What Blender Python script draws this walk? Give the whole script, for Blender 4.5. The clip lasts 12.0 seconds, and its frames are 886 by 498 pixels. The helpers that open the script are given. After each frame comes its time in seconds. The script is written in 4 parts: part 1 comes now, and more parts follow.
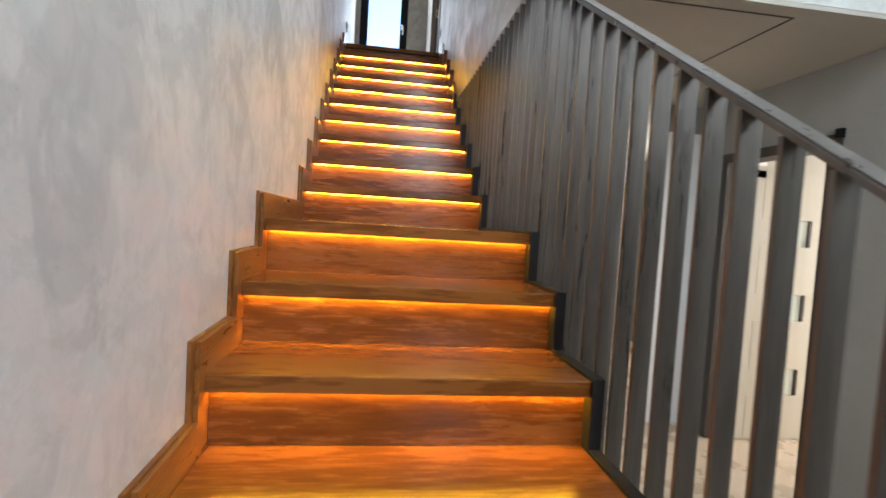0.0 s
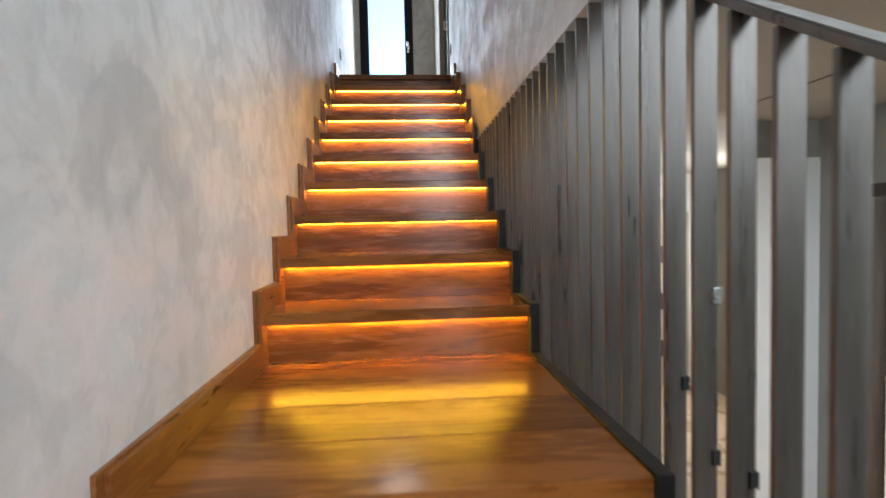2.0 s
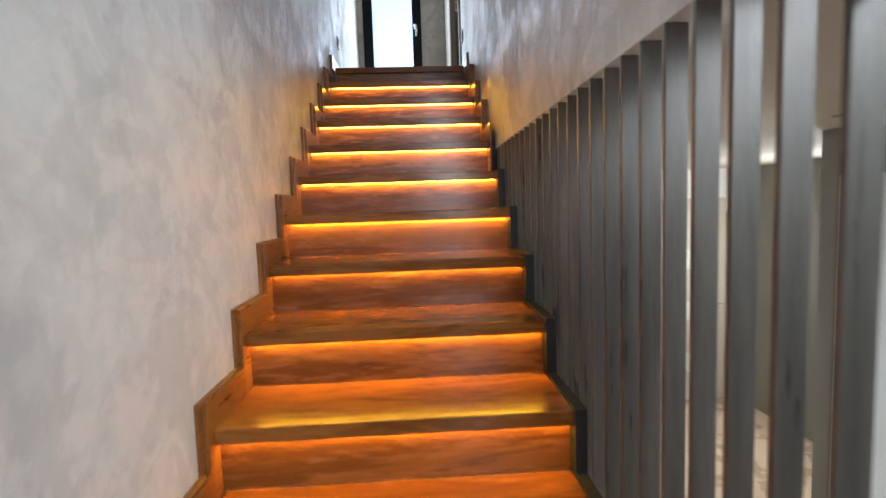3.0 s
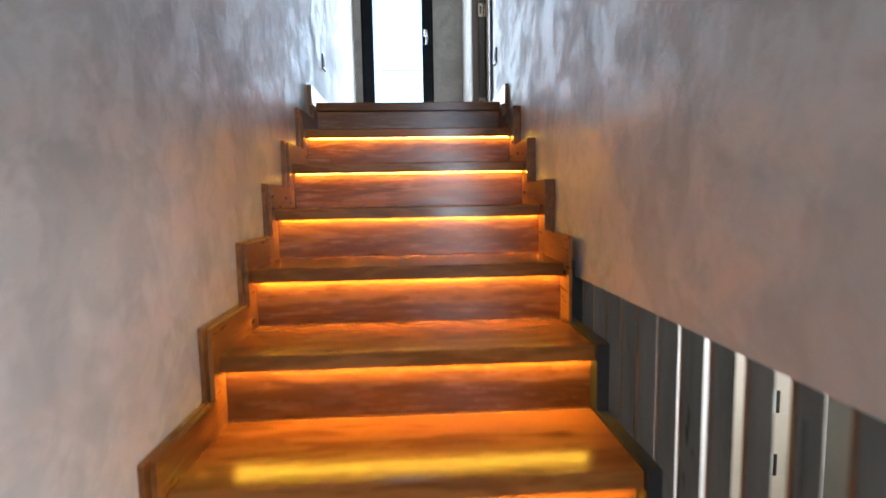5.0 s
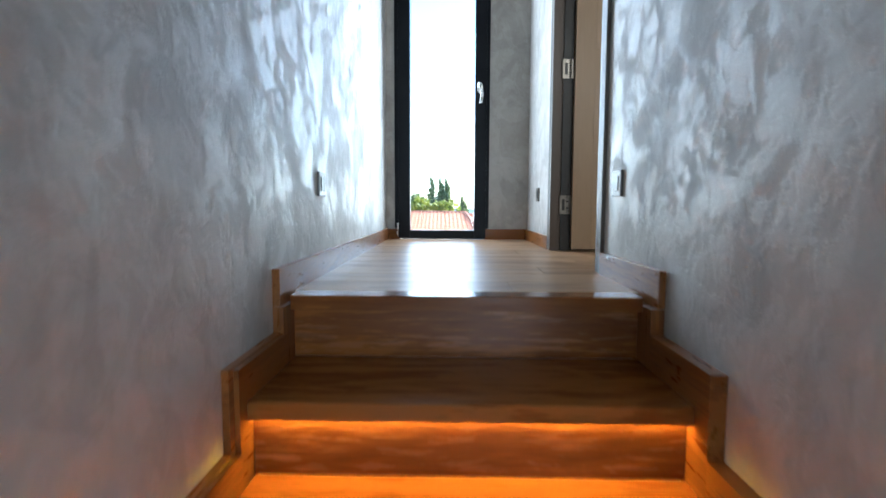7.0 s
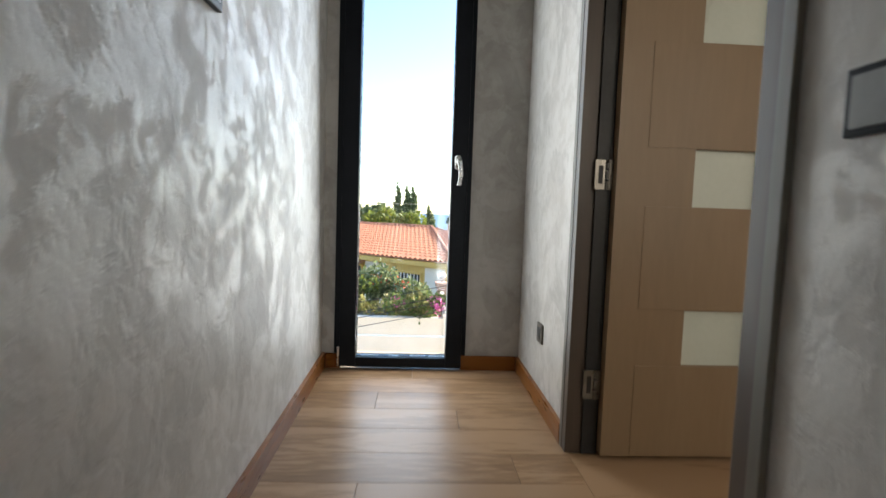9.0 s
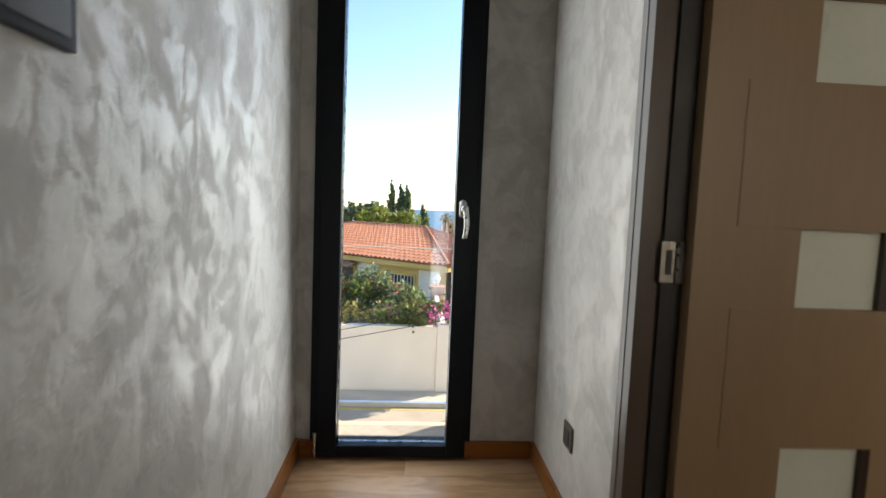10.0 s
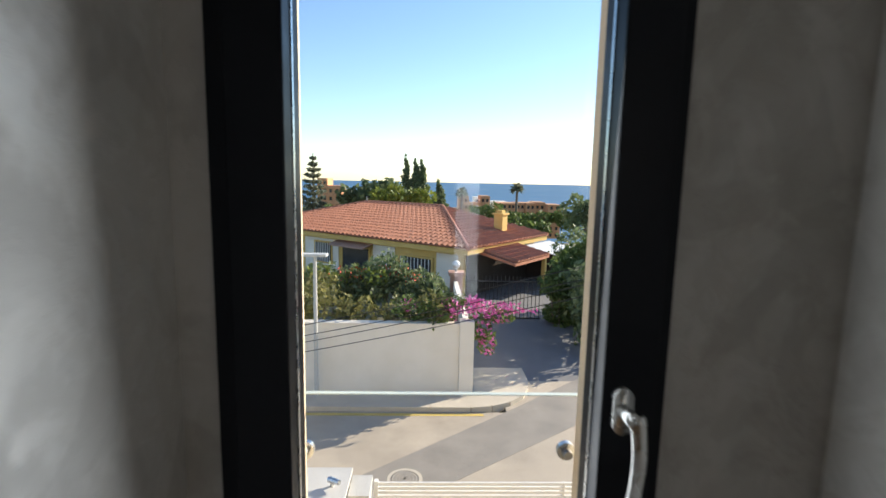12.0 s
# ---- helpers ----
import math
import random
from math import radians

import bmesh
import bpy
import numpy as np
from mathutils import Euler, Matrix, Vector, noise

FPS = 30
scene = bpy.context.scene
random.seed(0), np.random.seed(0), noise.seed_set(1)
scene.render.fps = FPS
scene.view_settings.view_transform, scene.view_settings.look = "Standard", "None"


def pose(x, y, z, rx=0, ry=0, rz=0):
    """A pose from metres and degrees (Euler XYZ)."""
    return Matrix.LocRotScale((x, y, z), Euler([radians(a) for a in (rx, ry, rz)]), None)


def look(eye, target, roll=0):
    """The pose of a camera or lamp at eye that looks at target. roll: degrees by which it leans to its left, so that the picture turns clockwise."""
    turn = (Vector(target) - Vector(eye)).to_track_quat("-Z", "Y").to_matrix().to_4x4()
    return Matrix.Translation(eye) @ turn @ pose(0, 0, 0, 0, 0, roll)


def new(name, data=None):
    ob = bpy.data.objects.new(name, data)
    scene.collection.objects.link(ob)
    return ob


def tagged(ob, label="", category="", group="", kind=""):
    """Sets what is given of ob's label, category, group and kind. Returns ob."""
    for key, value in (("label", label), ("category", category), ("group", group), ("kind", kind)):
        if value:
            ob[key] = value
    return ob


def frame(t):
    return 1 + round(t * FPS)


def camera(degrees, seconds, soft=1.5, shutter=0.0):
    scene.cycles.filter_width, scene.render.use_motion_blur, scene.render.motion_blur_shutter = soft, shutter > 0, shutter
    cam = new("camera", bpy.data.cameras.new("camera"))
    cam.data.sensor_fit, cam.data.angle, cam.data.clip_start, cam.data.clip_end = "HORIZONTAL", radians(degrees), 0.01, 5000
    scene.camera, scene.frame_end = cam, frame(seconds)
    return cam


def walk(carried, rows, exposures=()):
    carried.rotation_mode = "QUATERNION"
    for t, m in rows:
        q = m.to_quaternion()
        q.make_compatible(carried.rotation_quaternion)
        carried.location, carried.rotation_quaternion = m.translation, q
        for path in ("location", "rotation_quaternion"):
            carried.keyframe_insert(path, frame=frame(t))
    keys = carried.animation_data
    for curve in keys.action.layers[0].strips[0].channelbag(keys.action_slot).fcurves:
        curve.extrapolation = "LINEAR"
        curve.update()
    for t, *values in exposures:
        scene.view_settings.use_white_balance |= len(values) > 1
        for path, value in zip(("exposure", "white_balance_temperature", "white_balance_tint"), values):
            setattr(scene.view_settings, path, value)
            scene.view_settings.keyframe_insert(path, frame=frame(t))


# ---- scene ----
cam = camera(83.3, 12.0, shutter=0.4)
PATH = [
    (0, (-0.073, -1.721, 1.416), (0.198, 0.258, 1.316), 3.5),
    (0.5, (-0.039, -1.51, 1.45), (0.092, 0.484, 1.37), 3.0),
    (1, (-0.034, -1.289, 1.547), (0.035, 0.708, 1.468), 0.9),
    (1.5, (-0.017, -1.076, 1.689), (0.222, 0.907, 1.587), -0.2),
    (2, (0.033, -0.846, 1.857), (0.19, 1.145, 1.771), -1.3),
    (2.5, (0.032, -0.63, 1.941), (0.148, 1.359, 1.767), -1.7),
    (3, (0.082, -0.359, 2.116), (0.184, 1.631, 1.946), -1.9),
    (3.2, (0.081, -0.241, 2.171), (0.168, 1.752, 2.018), -1.9),
    (4.8, (0.043, 0.666, 2.551), (0.078, 2.66, 2.405), -1.4),
    (5, (0.03, 0.791, 2.646), (0.132, 2.778, 2.451), -1.0),
    (5.5, (0.008, 1.195, 2.839), (0.002, 3.187, 2.668), -0.4),
    (6, (-0.01, 1.53, 3.031), (-0.011, 3.524, 2.878), -0.4),
    (6.5, (0.001, 1.801, 3.207), (0.032, 3.791, 3.01), 0.3),
    (7, (-0.032, 2.097, 3.39), (-0.073, 4.089, 3.219), 0.2),
    (7.5, (-0.039, 2.364, 3.559), (0.009, 4.355, 3.367), 1.6),
    (7.7, (-0.031, 2.474, 3.595), (0.002, 4.466, 3.422), 1.8),
    (9.3, (-0.04, 3.321, 4.049), (0.065, 5.313, 3.9), 2.0),
    (9.5, (-0.06, 3.418, 4.086), (0.044, 5.408, 3.927), 2.1),
    (10, (-0.053, 3.663, 4.226), (0.07, 5.652, 4.063), 2.3),
    (10.5, (-0.065, 3.949, 4.383), (0.044, 5.937, 4.187), 1.3),
    (11, (-0.114, 4.27, 4.46), (0.008, 6.244, 4.164), 1.5),
    (11.5, (-0.136, 4.637, 4.541), (-0.046, 6.614, 4.255), 0.8),
    (12, (-0.148, 5.001, 4.563), (-0.084, 6.981, 4.288), 1.2),
]
walk(cam, [(t, look(eye, target, roll)) for t, eye, target, roll in PATH],
     exposures=[(0.0, 2.47, 6350, 10), (2.0, 2.57, 6250, 9), (2.8, 2.57, 6200, 9), (5.0, 2.85, 5750, 8), (6.5, 2.95, 5450, 5), (7.7, 2.8, 5550, 4), (9.3, 2.0, 6750, 10), (10.0, 1.65, 6800, 10), (10.5, 1.35, 6700, 10), (11.0, 1.13, 6650, 10), (12.0, 1.05, 6400, 10)])

# ---- world and sun ----
SUN_ELEV, SUN_AZ = radians(23), radians(58)      # azimuth from +y towards +x
world = bpy.data.worlds.new("sky")
world.use_nodes = True
scene.world = world
sky = world.node_tree.nodes.new("ShaderNodeTexSky")
sky.sky_type, sky.sun_disc = "NISHITA", False
sky.sun_elevation, sky.sun_rotation = SUN_ELEV, SUN_AZ
sky.air_density, sky.dust_density, sky.ozone_density = 1.0, 0.12, 3.0
background = world.node_tree.nodes["Background"]
background.inputs["Strength"].default_value = 0.115
world.node_tree.links.new(sky.outputs[0], background.inputs["Color"])


def lamp(name, kind, m, energy, color=(1, 1, 1), **kw):
    data = bpy.data.lights.new(name, kind)
    data.energy, data.color = energy, color
    if kind == "AREA":
        data.shape, data.size, data.size_y = "RECTANGLE", kw["size"], kw["size_y"]
    else:
        data.angle = kw["angle"]
    ob = new(name, data)
    ob.matrix_world = m
    return ob


sun_dir = Vector((math.sin(SUN_AZ) * math.cos(SUN_ELEV), math.cos(SUN_AZ) * math.cos(SUN_ELEV), math.sin(SUN_ELEV)))
lamp("sun", "SUN", look((0, 0, 0), -sun_dir), 5.0, (1.0, 0.87, 0.68), angle=radians(0.5))
# daylight that the hall's tall window lets in
lamp("hall_window_light", "AREA", look((0.7, -3.97, 3.35), (0.7, 0, 3.0)), 17, (0.86, 0.93, 1.0), size=0.52, size_y=2.7)
lamp("hall_side_window_light", "AREA", look((2.3, -2.0, 2.9), (-0.5, -1.7, 2.3)), 31, (0.8, 0.9, 1.0), size=2.4, size_y=3.2)
# side room fills, added to brighten door leaf and corridor wall; no window there
lamp("room_fill_light", "AREA", look((1.5, 2.25, 4.5), (1.15, 4.8, 4.1)), 5.5, (1.0, 0.92, 0.8), size=1.2, size_y=1.6)
lamp("room_east_fill_light", "AREA", look((4.05, 3.5, 4.3), (0.5, 3.9, 3.5)), 3.8, (1.0, 0.94, 0.86), size=1.5, size_y=1.5)
lamp("lower_room_light", "AREA", look((5.2, 0.9, 1.5), (2.4, 1.1, 1.2)), 28, (1.0, 0.97, 0.92), size=1.4, size_y=1.8)
# unseen fill before the closed east wall, added to brighten the passage end
lamp("passage_fill_light", "AREA", look((3.36, 3.3, 1.5), (1.2, 3.9, 1.3)), 12, (1.0, 0.97, 0.92), size=1.0, size_y=1.3)
lamp("corridor_window_light", "AREA", look((-0.11, 5.69, 4.3), (0.7, 2.0, 4.0)), 3.5, (0.9, 0.96, 1.0), size=0.46, size_y=2.0)


# ---- materials ----
def shader(name, rough=0.5, metal=0.0, spec=0.5):
    m = bpy.data.materials.new(name)
    m.use_nodes = True
    b = m.node_tree.nodes["Principled BSDF"]
    b.inputs["Roughness"].default_value = rough
    b.inputs["Metallic"].default_value = metal
    b.inputs["Specular IOR Level"].default_value = spec
    return m, m.node_tree.nodes, m.node_tree.links, b


def node(nodes, kind, **values):
    n = nodes.new(kind)
    for key, v in values.items():
        n.inputs[key].default_value = v
    return n


def coords(nodes, links, scale=(1, 1, 1), jitter=0.0):
    """Object coordinates, scaled, shifted by the object's own random number."""
    tc = nodes.new("ShaderNodeTexCoord")
    mp = nodes.new("ShaderNodeMapping")
    mp.inputs["Scale"].default_value = scale
    links.new(tc.outputs["Object"], mp.inputs["Vector"])
    if jitter:
        info = nodes.new("ShaderNodeObjectInfo")
        mul = nodes.new("ShaderNodeMath")
        mul.operation = "MULTIPLY"
        mul.inputs[1].default_value = jitter
        links.new(info.outputs["Random"], mul.inputs[0])
        links.new(mul.outputs[0], mp.inputs["Location"])
    return mp.outputs["Vector"]


def ramp(nodes, links, fac, stops):
    r = nodes.new("ShaderNodeValToRGB")
    e = r.color_ramp.elements
    e[0].position, e[0].color = stops[0][0], (*stops[0][1], 1)
    e[1].position, e[1].color = stops[-1][0], (*stops[-1][1], 1)
    for p, c in stops[1:-1]:
        e.new(p).color = (*c, 1)
    links.new(fac, r.inputs["Fac"])
    return r.outputs["Color"]


def grey(v):
    return (v, v, v)


def speckled(name, dark, light, scale=6.0, rough=0.6, metal=0.0, bump=0.15, fine=60.0, spec=0.5, jitter=0.0, dist=0.01, stretch=(1, 1, 1)):
    """A mottled surface: broad stains and fine grain in colour, gloss and relief."""
    m, n, l, b = shader(name, rough, metal, spec)
    v = coords(n, l, stretch, jitter)
    broad = node(n, "ShaderNodeTexNoise", Scale=scale, Detail=4.0, Roughness=0.6)
    grain = node(n, "ShaderNodeTexNoise", Scale=fine, Detail=3.0)
    l.new(v, broad.inputs["Vector"]), l.new(v, grain.inputs["Vector"])
    mix = n.new("ShaderNodeMath")
    mix.operation = "MULTIPLY_ADD"
    mix.inputs[1].default_value = 0.3
    l.new(grain.outputs["Fac"], mix.inputs[0]), l.new(broad.outputs["Fac"], mix.inputs[2])
    l.new(ramp(n, l, mix.outputs[0], [(0.42, dark), (0.88, light)]), b.inputs["Base Color"])
    l.new(ramp(n, l, broad.outputs["Fac"], [(0.3, grey(max(0.02, rough - 0.1))), (0.7, grey(min(1, rough + 0.1)))]), b.inputs["Roughness"])
    if bump:
        bp = node(n, "ShaderNodeBump", Strength=bump, Distance=dist)
        l.new(mix.outputs[0], bp.inputs["Height"]), l.new(bp.outputs[0], b.inputs["Normal"])
    return m


def plaster_pearl(name, dark, light, glint=0.5):
    """Trowelled, pearly stucco: soft clouds, and ragged mica flakes left by the trowel that shine at a low angle."""
    m, n, l, b = shader(name, 0.5, 0.0, 0.4)
    v = coords(n, l, (1, 1, 0.85))

    def noise(scale, detail, rough, distortion):
        t = node(n, "ShaderNodeTexNoise", Scale=scale, Detail=detail, Roughness=rough, Distortion=distortion)
        l.new(v, t.inputs["Vector"])
        return t.outputs["Fac"]

    def math_of(kind, a, k, c=None):
        t = n.new("ShaderNodeMath")
        t.operation = kind
        l.new(a, t.inputs[0])
        if isinstance(k, float):
            t.inputs[1].default_value = k
        else:
            l.new(k, t.inputs[1])
        if c is not None:
            l.new(c, t.inputs[2])
        return t.outputs[0]

    cloud = noise(1.6, 3.0, 0.5, 0.4)
    sweep = noise(4.5, 4.0, 0.6, 0.7)
    patch = noise(11.0, 6.0, 0.62, 0.7)
    mark = noise(30.0, 5.0, 0.65, 0.5)
    fine = noise(140.0, 3.0, 0.6, 0.2)
    # large trowel passes with one crisp edge, and small ragged flakes inside them
    passes = ramp(n, l, sweep, [(0.44, grey(0.0)), (0.5, grey(0.75)), (0.66, grey(1.0))])
    flake = ramp(n, l, math_of("MULTIPLY_ADD", mark, 0.45, patch), [(0.665, grey(0.0)), (0.735, grey(0.75)), (0.86, grey(1.0))])
    pearl = math_of("MULTIPLY", flake, math_of("MULTIPLY_ADD", passes, 0.6, math_of("MULTIPLY", cloud, 0.7)))
    tone = math_of("MULTIPLY_ADD", patch, 0.3, math_of("MULTIPLY_ADD", passes, 0.16, math_of("MULTIPLY", cloud, 0.75)))
    mid = tuple((p + q) / 2 for p, q in zip(dark, light))
    base = ramp(n, l, tone, [(0.4, dark), (0.58, mid), (0.78, light)])
    veil = n.new("ShaderNodeMix")
    veil.data_type = "RGBA"
    veil.inputs["B"].default_value = (min(1, light[0] * 1.12), min(1, light[1] * 1.15), min(1, light[2] * 1.2), 1)
    l.new(math_of("MULTIPLY", pearl, 0.32), veil.inputs["Factor"]), l.new(base, veil.inputs["A"])
    l.new(veil.outputs["Result"], b.inputs["Base Color"])
    l.new(ramp(n, l, pearl, [(0.0, grey(0.58)), (1.0, grey(0.58 - 0.3 * glint))]), b.inputs["Roughness"])
    l.new(math_of("MULTIPLY", pearl, 0.42 * glint), b.inputs["Metallic"])
    height = math_of("MULTIPLY_ADD", fine, 0.05, math_of("MULTIPLY_ADD", mark, 0.5, math_of("MULTIPLY_ADD", flake, 0.22, patch)))
    bp = node(n, "ShaderNodeBump", Strength=0.34, Distance=0.005)
    l.new(height, bp.inputs["Height"]), l.new(bp.outputs[0], b.inputs["Normal"])
    return m


def wood(name, dark, mid, light, along="x", rough=0.3, coat=0.3, knots=True, spec=0.35):
    """Lacquered oak: long grain along one axis, cathedral figure, fine pores and a knot here and there."""
    m, n, l, b = shader(name, rough, 0.0, spec)

    def axes(p, q):
        return {"x": (p, q, q), "y": (q, p, q), "z": (q, q, p)}[along]

    v = coords(n, l, axes(1.0, 7.0), 37.0)
    figure = node(n, "ShaderNodeTexNoise", Scale=0.9, Detail=3.0, Roughness=0.5, Distortion=0.6)
    grain = node(n, "ShaderNodeTexNoise", Scale=7.0, Detail=5.0, Roughness=0.65)
    l.new(v, figure.inputs["Vector"]), l.new(v, grain.inputs["Vector"])
    pv = coords(n, l, axes(5.0, 90.0), 11.0)
    pores = node(n, "ShaderNodeTexNoise", Scale=2.2, Detail=2.0, Roughness=0.6)
    l.new(pv, pores.inputs["Vector"])
    # growth rings: the slow figure cut into narrow bands
    bands = n.new("ShaderNodeMath")
    bands.operation = "MULTIPLY"
    bands.inputs[1].default_value = 62.0
    l.new(figure.outputs["Fac"], bands.inputs[0])
    rings = n.new("ShaderNodeMath")
    rings.operation = "SINE"
    l.new(bands.outputs[0], rings.inputs[0])

    def add(a, k, c):
        t = n.new("ShaderNodeMath")
        t.operation = "MULTIPLY_ADD"
        t.inputs[1].default_value = k
        l.new(a, t.inputs[0]), l.new(c, t.inputs[2])
        return t.outputs[0]

    tone = add(rings.outputs[0], 0.055, add(grain.outputs["Fac"], 0.5, add(pores.outputs["Fac"], 0.45, figure.outputs["Fac"])))
    color = ramp(n, l, tone, [(0.72, dark), (0.97, mid), (1.2, light)])
    if knots:
        kv = coords(n, l, axes(2.0, 5.5), 23.0)
        warp = node(n, "ShaderNodeTexNoise", Scale=3.0, Detail=2.0)
        l.new(kv, warp.inputs["Vector"])
        shift = n.new("ShaderNodeVectorMath")
        shift.operation = "MULTIPLY_ADD"
        shift.inputs[1].default_value = (0.25, 0.25, 0.25)
        l.new(warp.outputs["Color"], shift.inputs[0]), l.new(kv, shift.inputs[2])
        knot = node(n, "ShaderNodeTexVoronoi", Scale=0.8)
        l.new(shift.outputs[0], knot.inputs["Vector"])
        dark_k = ramp(n, l, knot.outputs["Distance"], [(0.02, grey(0.3)), (0.05, grey(0.65)), (0.12, grey(1.0))])
        mul = n.new("ShaderNodeMix")
        mul.data_type, mul.blend_type = "RGBA", "MULTIPLY"
        mul.inputs["Factor"].default_value = 1.0
        l.new(color, mul.inputs["A"]), l.new(dark_k, mul.inputs["B"])
        color = mul.outputs["Result"]
    info = n.new("ShaderNodeObjectInfo")
    shade = ramp(n, l, info.outputs["Random"], [(0.0, grey(0.86)), (1.0, grey(1.08))])
    mul2 = n.new("ShaderNodeMix")
    mul2.data_type, mul2.blend_type = "RGBA", "MULTIPLY"
    mul2.inputs["Factor"].default_value = 1.0
    l.new(color, mul2.inputs["A"]), l.new(shade, mul2.inputs["B"])
    l.new(mul2.outputs["Result"], b.inputs["Base Color"])
    l.new(ramp(n, l, grain.outputs["Fac"], [(0.3, grey(rough - 0.05)), (0.7, grey(rough + 0.08))]), b.inputs["Roughness"])
    b.inputs["Coat Weight"].default_value, b.inputs["Coat Roughness"].default_value = coat, 0.1
    bp = node(n, "ShaderNodeBump", Strength=0.02, Distance=0.0006)
    l.new(tone, bp.inputs["Height"]), l.new(bp.outputs[0], b.inputs["Normal"])
    return m


def emission(name, color, strength):
    m, n, l, b = shader(name, 0.5)
    b.inputs["Base Color"].default_value = (*color, 1)
    b.inputs["Emission Color"].default_value = (*color, 1)
    b.inputs["Emission Strength"].default_value = strength
    return m


def glass(name, tint=(1, 1, 1), rough=0.0, ior=1.24):
    """Thin clear pane: mostly see-through, with a surface reflection."""
    m = bpy.data.materials.new(name)
    m.use_nodes = True
    n, l = m.node_tree.nodes, m.node_tree.links
    n.remove(n["Principled BSDF"])
    out = n["Material Output"]
    clear = n.new("ShaderNodeBsdfTransparent")
    clear.inputs["Color"].default_value = (*tint, 1)
    gloss = n.new("ShaderNodeBsdfGlossy")
    gloss.inputs["Roughness"].default_value = rough
    fres = node(n, "ShaderNodeFresnel", IOR=ior)
    mix = n.new("ShaderNodeMixShader")
    l.new(fres.outputs[0], mix.inputs["Fac"]), l.new(clear.outputs[0], mix.inputs[1]), l.new(gloss.outputs[0], mix.inputs[2])
    l.new(mix.outputs[0], out.inputs["Surface"])
    return m


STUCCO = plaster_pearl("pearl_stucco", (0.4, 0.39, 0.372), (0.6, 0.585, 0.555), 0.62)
# same stucco in lower tones: the backlit wall's dimness is in its colour
STUCCO_END = plaster_pearl("dimmed_end_stucco", (0.28, 0.26, 0.235), (0.43, 0.405, 0.37), 0.35)
PAINT_GREY = speckled("grey_paint", (0.3, 0.3, 0.28), (0.36, 0.355, 0.335), 2.0, 0.7, bump=0.04)
PAINT_WHITE = speckled("white_paint", (0.74, 0.73, 0.7), (0.82, 0.81, 0.79), 2.0, 0.7, bump=0.04)
CEILING = speckled("ceiling_paint", (0.42, 0.39, 0.34), (0.5, 0.47, 0.42), 1.5, 0.8, bump=0.03)
CONCRETE = speckled("slab_edge_plaster", (0.5, 0.5, 0.47), (0.72, 0.72, 0.69), 9.0, 0.8, bump=0.2)
OAK_X = wood("oak_tread", (0.125, 0.04, 0.0085), (0.19, 0.064, 0.013), (0.25, 0.09, 0.02), "x", 0.17, 0.0, True, 0.2)
OAK_RISER = wood("oak_riser", (0.105, 0.033, 0.007), (0.17, 0.057, 0.012), (0.24, 0.086, 0.019), "x", 0.24, 0.0, True, 0.3)
OAK_Y = wood("oak_skirting", (0.14, 0.047, 0.01), (0.195, 0.068, 0.0145), (0.25, 0.094, 0.021), "y", 0.3, 0.1, False)
OAK_Z = wood("oak_upright", (0.14, 0.047, 0.01), (0.195, 0.068, 0.0145), (0.25, 0.094, 0.021), "z", 0.3, 0.1, False)
OAK_FLOOR = wood("oak_floor", (0.23, 0.137, 0.073), (0.34, 0.21, 0.115), (0.42, 0.27, 0.158), "x", 0.36, 0.0, False, 0.2)
STEEL = speckled("dark_brushed_steel", (0.092, 0.08, 0.07), (0.18, 0.158, 0.14), 3.0, 0.34, 0.55, 0.05, 40.0, stretch=(8, 8, 0.6), jitter=20.0)
BLACK_STEEL = speckled("black_steel", (0.012, 0.012, 0.012), (0.03, 0.03, 0.03), 5.0, 0.5, 0.3, 0.05)
BLACK_FRAME = speckled("black_window_paint", (0.004, 0.005, 0.007), (0.009, 0.01, 0.013), 6.0, 0.4, 0.0, 0.03, 120.0, spec=0.12)
CHROME = speckled("satin_chrome", (0.5, 0.5, 0.49), (0.66, 0.66, 0.65), 20.0, 0.28, 1.0, 0.02)
LED = emission("amber_led", (1.0, 0.54, 0.026), 15.5)
CLEAR = glass("clear_glass")
GLASS_EDGE = speckled("polished_glass_edge", (0.5, 0.58, 0.55), (0.6, 0.68, 0.65), 8.0, 0.2, bump=0.0)
DOOR_PAINT = speckled("taupe_door", (0.21, 0.14, 0.077), (0.27, 0.184, 0.106), 3.0, 0.45, bump=0.03, stretch=(1, 1, 0.15))
CASING_PAINT = speckled("taupe_casing", (0.1, 0.09, 0.075), (0.15, 0.135, 0.11), 3.0, 0.45, bump=0.03, stretch=(4, 4, 0.2))
DOOR_PALE = speckled("pale_taupe_door", (0.42, 0.375, 0.3), (0.49, 0.44, 0.355), 3.0, 0.45, bump=0.03, stretch=(1, 1, 0.15))
JAMB_PAINT = speckled("brown_door_frame", (0.05, 0.035, 0.025), (0.075, 0.054, 0.04), 3.0, 0.45, bump=0.03, stretch=(4, 4, 0.2))
FROSTED = speckled("frosted_glass", (0.53, 0.57, 0.5), (0.6, 0.64, 0.57), 3.0, 0.35, bump=0.0)
TILE_FLOOR = speckled("beige_floor_tile", (0.42, 0.32, 0.22), (0.52, 0.41, 0.3), 4.0, 0.3, bump=0.03)
DARK_FRAME = speckled("dark_wenge", (0.02, 0.013, 0.01), (0.045, 0.03, 0.022), 5.0, 0.4, bump=0.05, stretch=(6, 6, 0.5))


